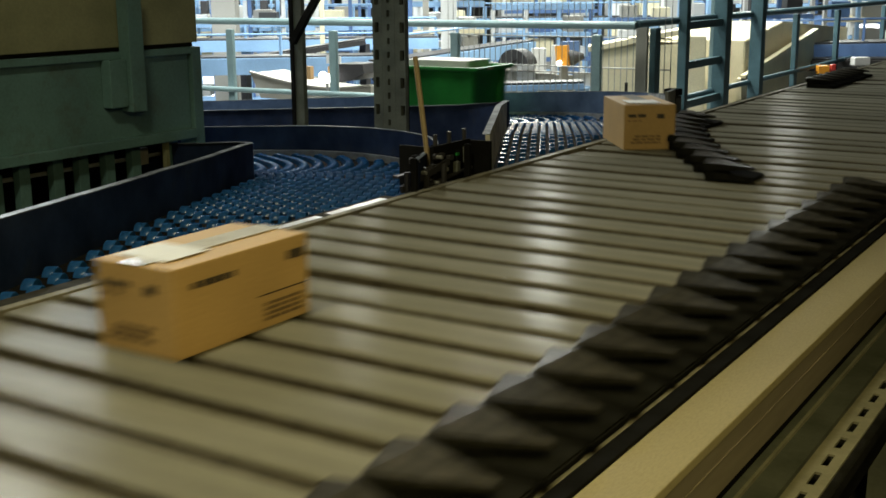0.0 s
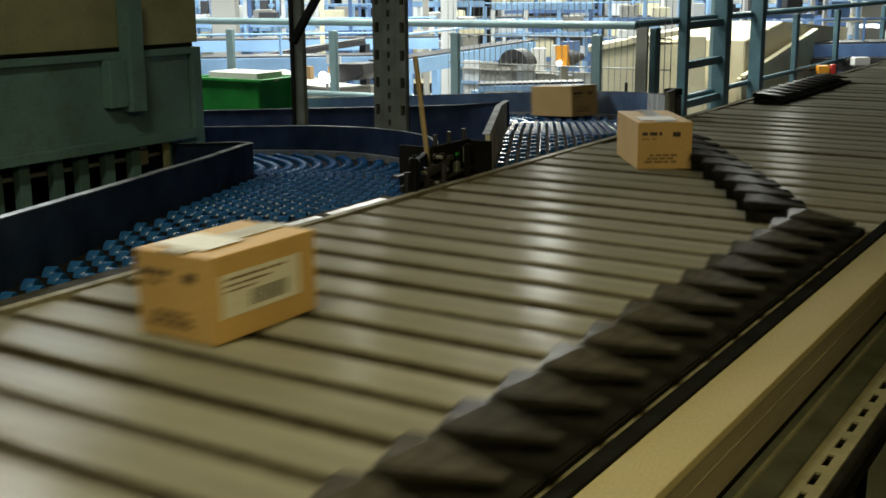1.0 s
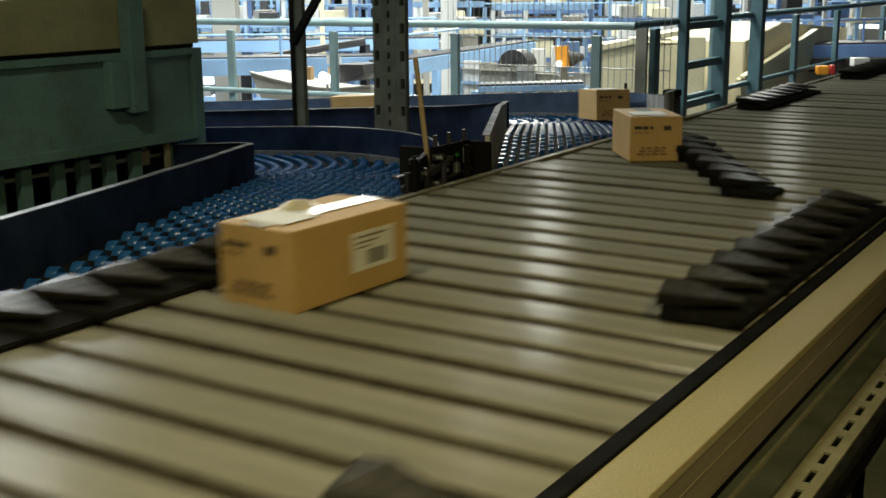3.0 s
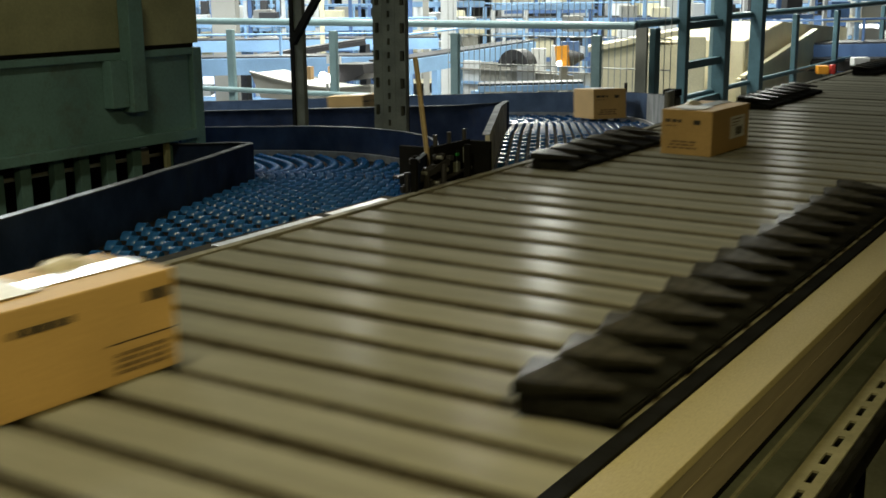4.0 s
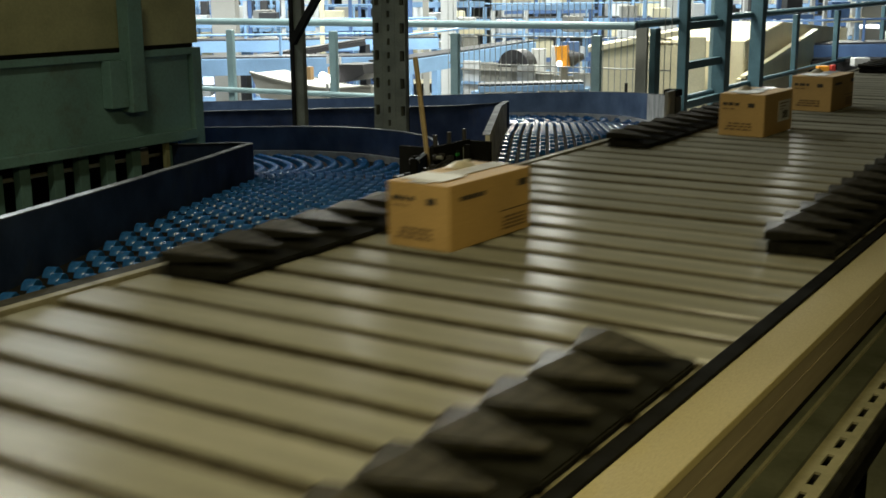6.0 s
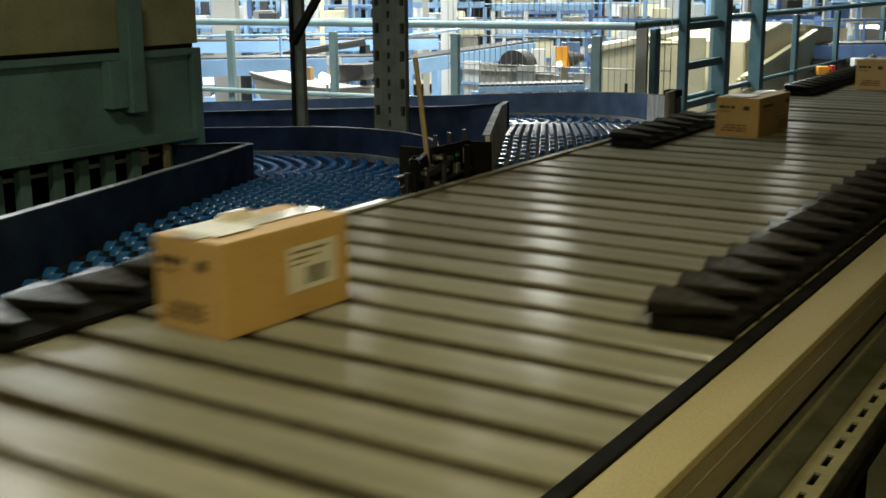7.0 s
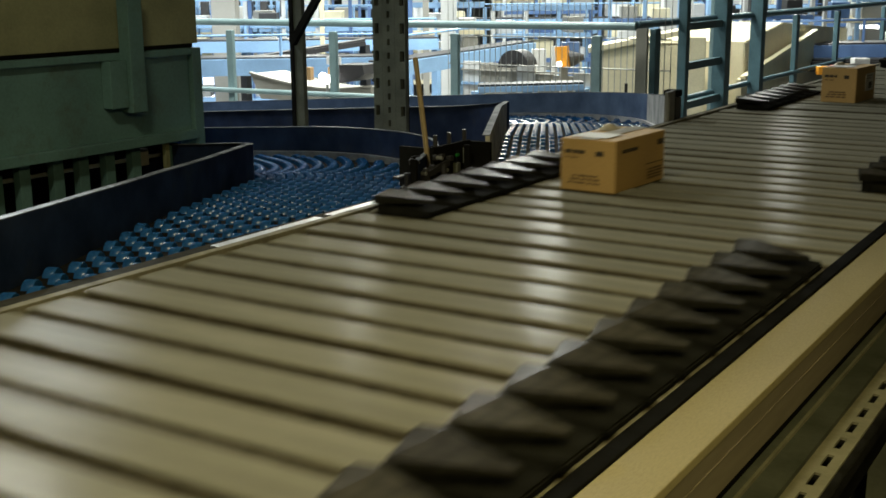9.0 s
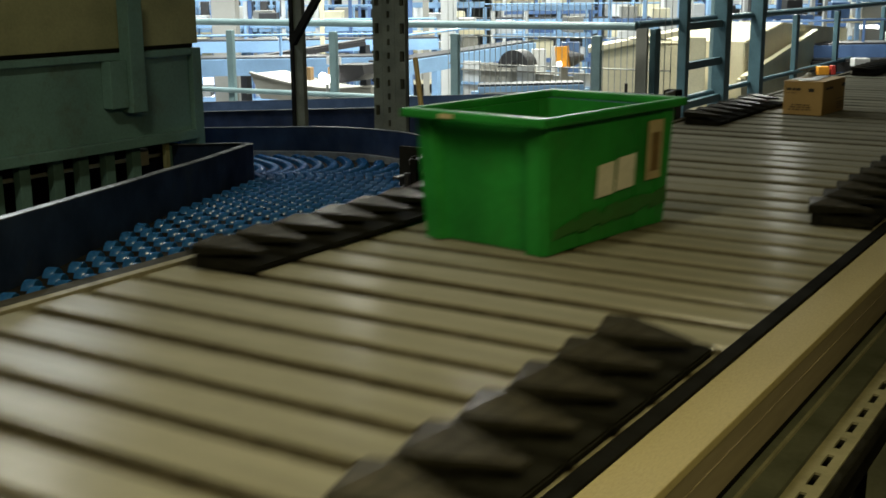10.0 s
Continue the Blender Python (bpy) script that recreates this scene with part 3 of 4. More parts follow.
def mesh_fence():
    f = thing("mesh_fence", "thin wire mesh guard panel behind the rail", "fence")
    bm = bmesh.new()
    y = 8.25
    for i in range(40):
        x = -5.15 + i * 0.05
        tube(bm, (x, y, FLOOR), (x, y, 1.75), 0.0035, 4)
    part("wire_mesh", bm, M_GALV, f)
    tagged(f.children[0], kind="stuff")
    for z in (0.35, 0.93, 1.16, 1.7):
        part("cross_wire", rod((-5.15, y, z), (-3.2, y, z), 0.005, 6), M_GALV, f)


def edge_board():
    b = thing("edge_board", "narrow beige board beside the ladder", "board")
    part("board", box(-3.42, -3.33, 8.1, 8.13, 0.75, 1.25, 0.004), M_PALE, b)
    part("stay", box(-3.385, -3.365, 8.131, 8.16, FLOOR, 1.0), M_TEAL, b)


rack_column()
brace_post()
edge_board()
guard_rails()
ladder()
mesh_fence()


# ---------------------------------------------------------------- junction between the chutes
def junction():
    j = thing("merge_frame", "black steel end frame with bolts between two chutes", "frame")
    part("near_plate", box(-1.816, -1.797, 2.700, 2.712, 0.8, 1.10, 0.002), M_RUBBER, j)
    part("far_plate", box(-1.82, -1.80, 3.000, 3.014, 0.8, 1.105, 0.002), M_RUBBER, j)
    part("backing", box(-2.10, -1.88, 3.06, 3.075, 0.6, 1.075), M_DARK, j)
    part("base_block", box(-1.90, -1.84, 2.714, 2.998, 0.7, 0.975), M_DARK, j)
    part("front_plate", box(-1.898, -1.884, 2.93, 3.149, 0.8, 1.10, 0.002), M_RUBBER, j)
    # Dark filler added to close the bright sliver left in the camera's view.
    part("end_post", box(-1.898, -1.815, 3.15, 3.166, 0.6, 1.095, 0.002), M_RUBBER, j)
    for y in (2.95, 3.03, 3.12):
        part("stud", rod((-1.891, y, 1.1005), (-1.891, y, 1.135), 0.007, 8), M_BLACKP, j)
    # Dark filler added along the foot of that sliver.
    part("sill", box(-1.838, -1.812, 2.68, 3.25, 0.6, 0.992), M_RUBBER, j)
    for y, z, h in ((2.90, 1.02, 0.03), (3.0, 1.05, 0.016), (3.04, 1.0, 0.04), (3.10, 1.03, 0.05), (2.95, 1.066, 0.012)):
        part("clip", box(-1.8835, -1.868, y, y + 0.022, z, z + h, 0.002), M_RACK if h > 0.03 else M_BLACKP, j)
    part("hose", rod((-1.872, 2.88, 0.99), (-1.872, 3.13, 1.012), 0.007, 8), M_BLACKP, j, "thin black hose")
    part("indicator", box(-1.868, -1.862, 3.03, 3.045, 1.062, 1.07), M_TOTE, j, "small green indicator")
    for y, z in ((2.76, 1.0), (2.84, 1.035), (2.91, 0.995), (2.96, 1.03), (2.80, 1.075), (2.93, 1.07)):
        b = part("bolt", rod((-1.872, y, z), (-1.852, y, z), 0.006, 8), M_GALV, j)
        part("nut", rod((-1.882, y, z), (-1.8725, y, z), 0.011, 6), M_BLACKP, b)
    for y in (2.75, 2.85, 2.95):
        part("pin", rod((-1.86, y, 0.976), (-1.86, y, 1.05), 0.009, 8), M_BLACKP, j)
    part("cross_plate", box(-1.905, -1.885, 2.74, 3.0, 1.03, 1.037), M_BLACKP, j)
    part("rear_post", box(-1.925, -1.905, 2.86, 2.89, 0.7, 1.08, 0.003), M_RUBBER, j)
    part("rear_post", box(-1.955, -1.935, 3.02, 3.05, 0.7, 1.09, 0.003), M_RUBBER, j)
    part("link_arm", bar((-1.868, 2.73, 1.0), (-1.868, 2.99, 1.05), 0.01, 0.02), M_BLACKP, j)
    tagged(part("wooden_stick", rod((-1.925, 2.985, 0.93), (-2.013, 3.03, 1.361), 0.0085, 8), M_WOOD), "thin wooden stick standing upright in the frame", "stick")
    x, y, z, _ = chute_point(2.35, FAR["wide"] + 0.036, FAR)
    p = thing("sensor_post", "small black sensor pin on the chute wall", "sensor")
    part("pin", rod((x, y, z - 0.05), (x, y, z + 0.175), 0.009, 8), M_BLACKP, p)
    part("bracket", box(x - 0.02, x + 0.02, y, y + 0.02, FLOOR, z + 0.02), M_BLACKP, p)
    e = thing("drive_end", "black motor end at the mouth of the chute", "motor")
    part("housing", box(-1.90, -1.845, 4.83, 4.91, 0.55, 1.09, 0.01), M_BLACKP, e)
    part("cap", box(-1.905, -1.84, 4.84, 4.90, 1.091, 1.12, 0.004), M_RUBBER, e)
    part("return_plate", prism([(-1.836, 4.68), (-1.821, 4.68), (-1.825, 4.74), (-1.836, 4.80), (-1.851, 4.80), (-1.840, 4.74)], 0.80, 1.125), M_MOUTH, e, "scuffed grey return plate")
    part("stand", box(-1.89, -1.855, 4.85, 4.89, FLOOR, 0.549), M_BLACKP, e)


junction()


# ---------------------------------------------------------------- far equipment
SIGHT = Vector((-0.535, 0.845))      # the camera's line of sight; far things are laid out along it
ACROSS = Vector((0.845, 0.535))


def yaw_box(cx, cy, w, d, z0, z1, bevel=0.0, turn=32.3):
    """A box turned to face the camera, w wide across, d deep along."""
    return box(-w / 2, w / 2, -d / 2, d / 2, z0, z1, bevel, pose(cx, cy, 0, 0, 0, turn))


def far_conveyor(a, b, w, h, m, label, rail=True):
    t = thing("far_conveyor", label, "conveyor", group="conveyor lines in the hall")
    part("side_beam", bar(a, b, w, h), m, t)
    A, B = Vector(a), Vector(b)
    ab = B - A
    n = max(2, int(ab.length / 2.0))
    part("belt", bar(A + Vector((0, 0, h / 2 + 0.012)), B + Vector((0, 0, h / 2 + 0.012)), w * 0.8, 0.02), M_BLACKP, t)
    for i in range(n + 1):
        p = A + ab * (i / n)
        part("leg", box(p.x - 0.05, p.x + 0.05, p.y - 0.05, p.y + 0.05, HALL, p.z - h / 2), m, t)
        if rail:
            part("rail_post", box(p.x - 0.015, p.x + 0.015, p.y - 0.015, p.y + 0.015, p.z + h / 2, p.z + h / 2 + 0.28), m, t)
    if rail:
        part("side_rail", rod(A + Vector((0, 0, h / 2 + 0.28)), B + Vector((0, 0, h / 2 + 0.28)), 0.015, 6), m, t)


def hall_column(x, y, w, m, label):
    c = thing("hall_column", label, "column", group="columns of the hall")
    part("shaft", yaw_box(x, y, w, w, HALL, 6.0, 0.01), m, c)
    part("base", yaw_box(x, y, w + 0.12, w + 0.12, HALL, HALL + 0.15), m, c)


def sorting_rack(x, y, w, top, rng):
    """A bay of the sorting hall: a blue frame, pale panels, dark chute heads and white sacks."""
    t = thing("sorting_rack", "blue framed sorting rack with pale panels and dark heads", "rack", group="sorting racks of the hall")
    m = pose(x, y, 0, 0, 0, 32.3 + rng.uniform(-8, 8))
    n = 3
    for i in range(n + 1):
        px = -w / 2 + w * i / n
        part("upright", box(px - 0.03, px + 0.03, -0.04, 0.04, HALL, top, 0, m), rng.choice((M_LBLUE, M_MBLUE, M_WHITE)), t)
    part("top_beam", box(-w / 2, w / 2, -0.06, 0.06, top + 0.001, top + 0.09, 0, m), rng.choice((M_LBLUE, M_GREYP)), t)
    for lev in range(4):
        z = top - 0.42 * (lev + 1)
        part("shelf_beam", box(-w / 2, w / 2, -0.07, 0.045, z - 0.035, z + 0.035, 0, m), rng.choice((M_LBLUE, M_LBLUE, M_MBLUE, M_CREAMP)), t)
        for i in range(n):
            x0 = -w / 2 + w * i / n + 0.05
            x1 = x0 + w / n - 0.1
            q = rng.random()
            mt = M_WHITE if q < 0.38 else M_GREYP if q < 0.6 else M_CREAMP if q < 0.74 else M_BLACKP if q < 0.88 else M_MBLUE
            h = rng.uniform(0.12, 0.3)
            sx = x0 + rng.uniform(0, 0.3) * (x1 - x0)
            part("bin", box(sx, x1 - rng.uniform(0, 0.25) * (x1 - x0), 0.05, 0.5, z + 0.036, z + 0.036 + h, 0.01, m), mt, t)


def far_equipment():
    rng = random.Random(11)
    far_conveyor((-13.4, 10.9, 0.72), (-9.2, 14.4, 0.72), 0.6, 0.15, M_LBLUE, "light blue steel conveyor line in the hall")
    far_conveyor((-10.9, 10.45, 0.57), (-8.4, 12.45, 0.57), 0.6, 0.2, M_LBLUE, "light blue steel conveyor line in the hall")
    far_conveyor((-10.3, 11.5, 0.60), (-9.1, 12.5, 0.82), 0.4, 0.06, M_BLACKP, "short dark inclined belt between blue beams", False)
    far_conveyor((-7.95, 11.2, 0.585), (-7.75, 14.4, 0.68), 0.4, 0.17, M_LBLUE, "light blue inclined steel conveyor")
    far_conveyor((-4.3, 14.4, 0.72), (-2.2, 14.9, 0.78), 0.7, 0.16, M_MBLUE, "dark blue belt conveyor beyond the walkway")
    far_conveyor((-4.3, 13.9, 0.58), (-2.2, 14.4, 0.62), 0.5, 0.12, M_BLACKP, "charcoal belt conveyor beyond the walkway", False)
    far_conveyor((-17.5, 16, 0.78), (-8, 22.2, 0.78), 0.8, 0.2, M_LBLUE, "light blue steel conveyor line in the hall")
    far_conveyor((-5.6, 9.5, 0.60), (-4.75, 10.0, 0.62), 0.3, 0.05, M_LBLUE, "thin light blue conveyor edge", False)
    far_conveyor((-22, 22, 0.5), (-6, 30, 0.6), 0.9, 0.25, M_MBLUE, "blue steel conveyor line far in the hall")
    for x, y, w, m, lab in ((-10.58, 16.97, 0.27, M_WHITE, "white painted hall column"), (-9.87, 12.59, 0.06, M_CREAMP, "slim cream pole"), (-12.2, 13.23, 0.36, M_GREYP, "pale grey hall column"),
                            (-10.6, 15.75, 0.16, M_MBLUE, "dark blue hall column"), (-10.38, 15.95, 0.10, M_GREYP, "slim grey hall column"), (-8.0, 20.5, 0.3, M_WHITE, "white painted hall column"),
                            (-15.4, 19.0, 0.4, M_WHITE, "white painted hall column"), (-4.0, 21, 0.22, M_LBLUE, "light blue hall column"), (-6.5, 17.4, 0.14, M_WHITE, "slim white hall column"), (-6.0, 17.0, 0.12, M_LBLUE, "slim blue hall column")):
        hall_column(x, y, w, m, lab)
    # rows of sorting racks
    for row, (d, top) in enumerate(((20.0, 1.34), (24.5, 1.45), (30.0, 1.6))):
        for i in range(11):
            k = -d * 0.50 + i * d * 0.098
            p = SIGHT * d + ACROSS * k
            sorting_rack(p.x + rng.uniform(-0.3, 0.3), p.y + rng.uniform(-0.8, 0.8), d * 0.085, top + rng.uniform(-0.25, 0.1), rng)
    # dark chute heads hanging in a row
    for i in range(9):
        p = Vector((-15.6, 15.6)) + ACROSS * (i * 0.27)
        t = thing("sack_hopper", "charcoal hopper over a white sack", "hopper", group="sack hoppers")
        part("head", yaw_box(p.x, p.y, 0.13, 0.2, 1.0, 1.28, 0.02), M_BLACKP, t)
        part("sack", yaw_box(p.x, p.y + 0.02, 0.19, 0.22, 0.78, 0.999, 0.03), M_WHITE, t)
        part("stand", yaw_box(p.x, p.y + 0.2, 0.04, 0.04, HALL, 1.27), M_LBLUE, t)
    # cream housings
    h = thing("chute_housing", "cream sheet metal chute housing behind the mesh fence", "housing")
    part("body", yaw_box(-4.55, 10.9, 0.92, 0.6, -1.2, 0.98, 0.02, 22), M_CREAMP, h)
    part("side_panel", yaw_box(-4.02, 10.95, 0.22, 0.5, -1.2, 1.06, 0.01, 22), M_CREAMP, h)
    part("hood", bar((-4.98, 10.62, 0.93), (-4.15, 10.98, 1.10), 0.5, 0.05), M_CREAMP, h, "sloping cream hood")
    part("stand", yaw_box(-4.5, 11.1, 0.5, 0.3, HALL, -1.2), M_GREYP, h)
    h2 = thing("chute_housing", "cream sloped chute housing beside the walkway", "housing")
    bm = prism([(11.6, 0.98), (12.9, 1.13), (15.4, 0.98), (15.4, -0.6), (11.6, -0.6)], -4.6, -3.72, 0.01)
    bmesh.ops.transform(bm, matrix=Matrix(((0, 0, 1, 0), (1, 0, 0, 0), (0, 1, 0, 0), (0, 0, 0, 1))), verts=bm.verts)
    part("body", bm, M_CREAMP, h2)
    part("lower_wing", bar((-3.66, 11.3, 0.42), (-3.66, 13.9, 0.78), 0.05, 0.42), M_CREAMP, h2, "cream inclined wing")
    part("wing_lip", bar((-3.63, 11.3, 0.645), (-3.63, 13.9, 1.005), 0.06, 0.03), M_CREAMP, h2)
    part("stand", box(-4.4, -3.9, 12.0, 15.0, HALL, -0.6), M_GREYP, h2)
    s = thing("parcel_slide", "pale grey curved parcel slide with a dark mouth", "slide")

    def upright(outline, y0, y1, bevel=0.0):
        """A solid with an outline in x and z, from y0 to y1."""
        bm = prism(outline, y0, y1, bevel)
        bmesh.ops.transform(bm, matrix=Matrix(((1, 0, 0, 0), (0, 0, 1, 0), (0, 1, 0, 0), (0, 0, 0, 1))), verts=bm.verts)
        return bm

    sag = [(-8.80 + 1.66 * k / 12, 0.635 - 0.17 * sin(pi * (0.62 * k / 12 + 0.06)) + 0.10 * max(0.0, k / 12 - 0.7)) for k in range(13)]
    part("trough", upright(sag + [(-7.14, 0.39), (-7.6, 0.33), (-8.66, 0.33)], 9.9, 10.5), M_PALE, s)
    part("trough_lip", upright([(x, z + 0.001) for x, z in sag] + [(x, z + 0.022) for x, z in sag[::-1]], 9.88, 9.93), M_PALE, s, "pale rolled lip")
    part("mouth", upright([(-7.56, 0.745), (-7.17, 0.755), (-7.15, 0.66), (-7.32, 0.58), (-7.55, 0.545)], 9.8, 10.2, 0.01), M_BLACKP, s, "charcoal mouth of the slide")
    part("mouth_frame", box(-7.62, -7.565, 9.79, 10.1, 0.55, 0.72, 0.005), M_CARD_IN, s, "brown edge of the mouth")
    part("end_plate", box(-7.93, -7.86, 9.8, 9.86, 0.57, 0.71, 0.005), M_CARD_IN, s, "orange-brown end plate")
    part("notice", box(-7.61, -7.43, 9.76, 9.785, 0.752, 0.83), M_WHITE, s, "white blank notice plate")
    part("stand", box(-8.3, -7.9, 10.0, 10.3, HALL, 0.329), M_GREYP, s)
    part("mouth_stand", box(-7.45, -7.25, 10.0, 10.15, HALL, 0.40), M_GREYP, s)
    l = thing("work_lamp", "bright white work lamp on the slide, lit", "lamp")
    for dx, z, r in ((0.0, 0.625, 0.045), (0.055, 0.60, 0.05)):
        bm = bmesh.new()
        bmesh.ops.create_uvsphere(bm, u_segments=16, v_segments=10, radius=r, matrix=Matrix.Translation((-7.63 + dx, 9.72, z)))
        part("globe", bm, M_TUBE, l, smooth=True)
    part("stem", rod((-7.60, 9.75, HALL), (-7.60, 9.75, 0.57), 0.015, 6), M_GALV, l)
    v = thing("machine_guard", "pale beige guard panels with a charcoal arched hood", "machine")
    for k in range(7):
        x = -6.98 + 0.235 * k
        part("guard_panel", box(x, x + 0.228, 11.5, 11.53, HALL, 0.70 - 0.012 * (k % 3) - (0.1 if k > 3 else 0.0), 0.004), M_PALE if k % 3 else M_WHITE, v)
    part("rib", box(-6.98, -5.35, 11.46, 11.495, 0.44, 0.47), M_LBLUE, v)
    part("rib", box(-6.98, -5.35, 11.46, 11.495, 0.60, 0.615), M_GREYP, v)
    arch = [(-6.16 + 0.19 * cos(a), 0.67 + 0.19 * sin(a)) for a in np.linspace(pi, 0.15, 12)] + [(-6.13 + 0.07 * cos(a), 0.67 + 0.075 * sin(a)) for a in np.linspace(0.15, pi, 8)]
    part("hood", upright(arch, 11.2, 11.42, 0.005), M_BLACKP, v, "charcoal arched hood")
    w = thing("panel_unit", "white and lilac panel unit with an orange lamp box", "panel")
    part("panel", yaw_box(-6.48, 12.42, 0.17, 0.1, HALL, 0.80), M_WHITE, w)
    part("strip", yaw_box(-6.27, 12.42, 0.07, 0.06, HALL, 0.84), M_WHITE, w)
    part("dark_strip", yaw_box(-6.17, 12.40, 0.05, 0.06, HALL, 0.82), M_BLACKP, w)
    part("blue_panel", yaw_box(-6.15, 12.6, 0.22, 0.1, HALL, 0.88), M_MBLUE, w)
    o = thing("orange_chute", "orange chute box with a charcoal cone mouth", "chute")
    part("body", rod((-5.53, 11.16, 0.70), (-5.55, 11.16, 0.915), 0.075, 18), M_ORANGE, o)
    part("lamp", rod((-5.53, 11.06, 0.735), (-5.53, 11.082, 0.735), 0.03, 12), M_TUBE, o, "small white lamp, lit")
    bm = bmesh.new()
    bmesh.ops.create_cone(bm, cap_ends=True, segments=16, radius1=0.10, radius2=0.03, depth=0.16, matrix=Matrix.Translation((-5.43, 11.27, 0.79)) @ Euler((0, radians(80), radians(32))).to_matrix().to_4x4())
    part("cone", bm, M_BLACKP, o)
    part("stand", yaw_box(-5.55, 11.22, 0.08, 0.08, HALL, 0.729), M_GREYP, o)
    g = thing("signal_lamp", "orange and red signal box beyond the walkway", "signal")
    part("body", yaw_box(-3.19, 12.6, 0.12, 0.1, 0.60, 0.69, 0.01), M_ORANGE, g)
    part("red_cap", yaw_box(-3.10, 12.66, 0.05, 0.08, 0.60, 0.70, 0.01), M_RED, g)
    part("stand", yaw_box(-3.17, 12.65, 0.04, 0.04, FLOOR, 0.60), M_GALV, g)
    q = thing("white_tray", "white plastic tray beyond the walkway", "tray")
    part("tray", yaw_box(-2.94, 13.18, 0.17, 0.14, 0.66, 0.75, 0.01), M_WHITE, q)
    part("stand", yaw_box(-2.94, 13.2, 0.05, 0.05, FLOOR, 0.66), M_GALV, q)
    for x, y, z in [(x, y, 4.22) for x, y, _ in HALL_LAMPS] + [(x, y, z) for x, y, z, _ in FILL_LAMPS]:
        t = thing("hall_lamp", "white hall lamp out of view, partly added fill, lit", "lamp", group="hall lamps")
        part("tube", box(-0.15, 0.15, -0.75, 0.75, z + 0.02, z + 0.06, 0, pose(x, y, 0, 0, 0, LAMP_TURN)), M_TUBE, t)
        part("body", box(-0.2, 0.2, -0.8, 0.8, z + 0.061, z + 0.12, 0, pose(x, y, 0, 0, 0, LAMP_TURN)), M_WHITE, t)
        part("hanger", rod((x, y, z + 0.12), (x, y, 6.0), 0.02), M_GALV, t)
    for x, y in SHEEN_PANELS:
        t = thing("panel_lamp", "unseen wide white panel added for the slat sheen, lit", "lamp", group="hall panel lamps")
        part("diffuser", box(-1.0, 1.0, -1.3, 1.3, PANEL_Z + 0.02, PANEL_Z + 0.06, 0, pose(x, y, 0, 0, 0, LAMP_TURN)), M_PANEL, t)
        part("body", box(-1.05, 1.05, -1.35, 1.35, PANEL_Z + 0.061, PANEL_Z + 0.12, 0, pose(x, y, 0, 0, 0, LAMP_TURN)), M_WHITE, t)
        part("hanger", rod((x, y, PANEL_Z + 0.12), (x, y, 6.0), 0.02), M_GALV, t)
    low = thing("hall_lamp", "white low fluorescent lamp, lit", "lamp", group="hall lamps")
    part("tube", yaw_box(-4.71, 21.5, 0.36, 0.1, 0.69, 0.79), M_TUBE, low)
    part("stand", yaw_box(-4.71, 21.6, 0.04, 0.04, HALL, 0.8), M_GALV, low)
    win = thing("window_1", "bright daylit hall windows with slim grey bars", "window", kind="structure")
    for x, y, ww, z0, z1 in ((-20.70, 21.72, 0.56, -1.25, -0.58), (-20.70, 21.72, 0.50, -0.40, -0.22), (-20.40, 22.00, 0.20, -1.05, -0.62), (-20.06, 22.30, 0.50, -1.32, -0.64)):
        part("pane", yaw_box(x, y, ww, 0.04, z0, z1, 0, 45), M_DAY, win)
    part("frame_wall", yaw_box(-20.4, 22.3, 3.4, 0.1, HALL, 0.1, 0, 45), M_GREYP, win)


far_equipment()


def sorter_lamps():
    for x, y, z, _, _ in SORTER_LAMPS:
        t = thing("tube_lamp", "unseen warm tube lamp placed over the sorter, lit", "lamp", group="lamps over the sorter")
        part("tube", box(x - 0.1, x + 0.1, y - 0.6, y + 0.6, z + 0.02, z + 0.06), M_TUBEW, t)
        part("body", box(x - 0.13, x + 0.13, y - 0.65, y + 0.65, z + 0.061, z + 0.12), M_WHITE, t)
        part("hanger", rod((x, y, z + 0.12), (x, y, 4.1), 0.012), M_GALV, t)


sorter_lamps()


# ---------------------------------------------------------------- cartons and totes
def tape_fold(cx, cy, z, length, seed):
    """A crumpled loose end of tape that stands up from a carton's top."""
    rf = random.Random(seed)
    bm = bmesh.new()
    rings = []
    for i in range(9):
        u = i / 8
        rise = 0.002 + 0.017 * math.sin(math.pi * u) ** 0.7 * rf.uniform(0.7, 1.1)
        half = 0.020 + 0.006 * rf.random()
        ring = []
        for k in range(7):
            v = k / 3 - 1
            ring.append(bm.verts.new((cx + half * v + rf.uniform(-0.002, 0.002), cy + (u - 0.5) * length + rf.uniform(-0.003, 0.003),
                                      z + max(0.0006, rise * (1 - v * v) + rf.uniform(-0.002, 0.003) * (1 - abs(v))))))
        rings.append(ring)
    for a, b in zip(rings, rings[1:]):
        for k in range(6):
            bm.faces.new((a[k], a[k + 1], b[k + 1], b[k]))
        bm.faces.new((a[6], a[0], b[0], b[6]))
    bm.faces.new(rings[0][::-1])
    bm.faces.new(rings[-1])
    bmesh.ops.recalc_face_normals(bm, faces=bm.faces)
    return bm


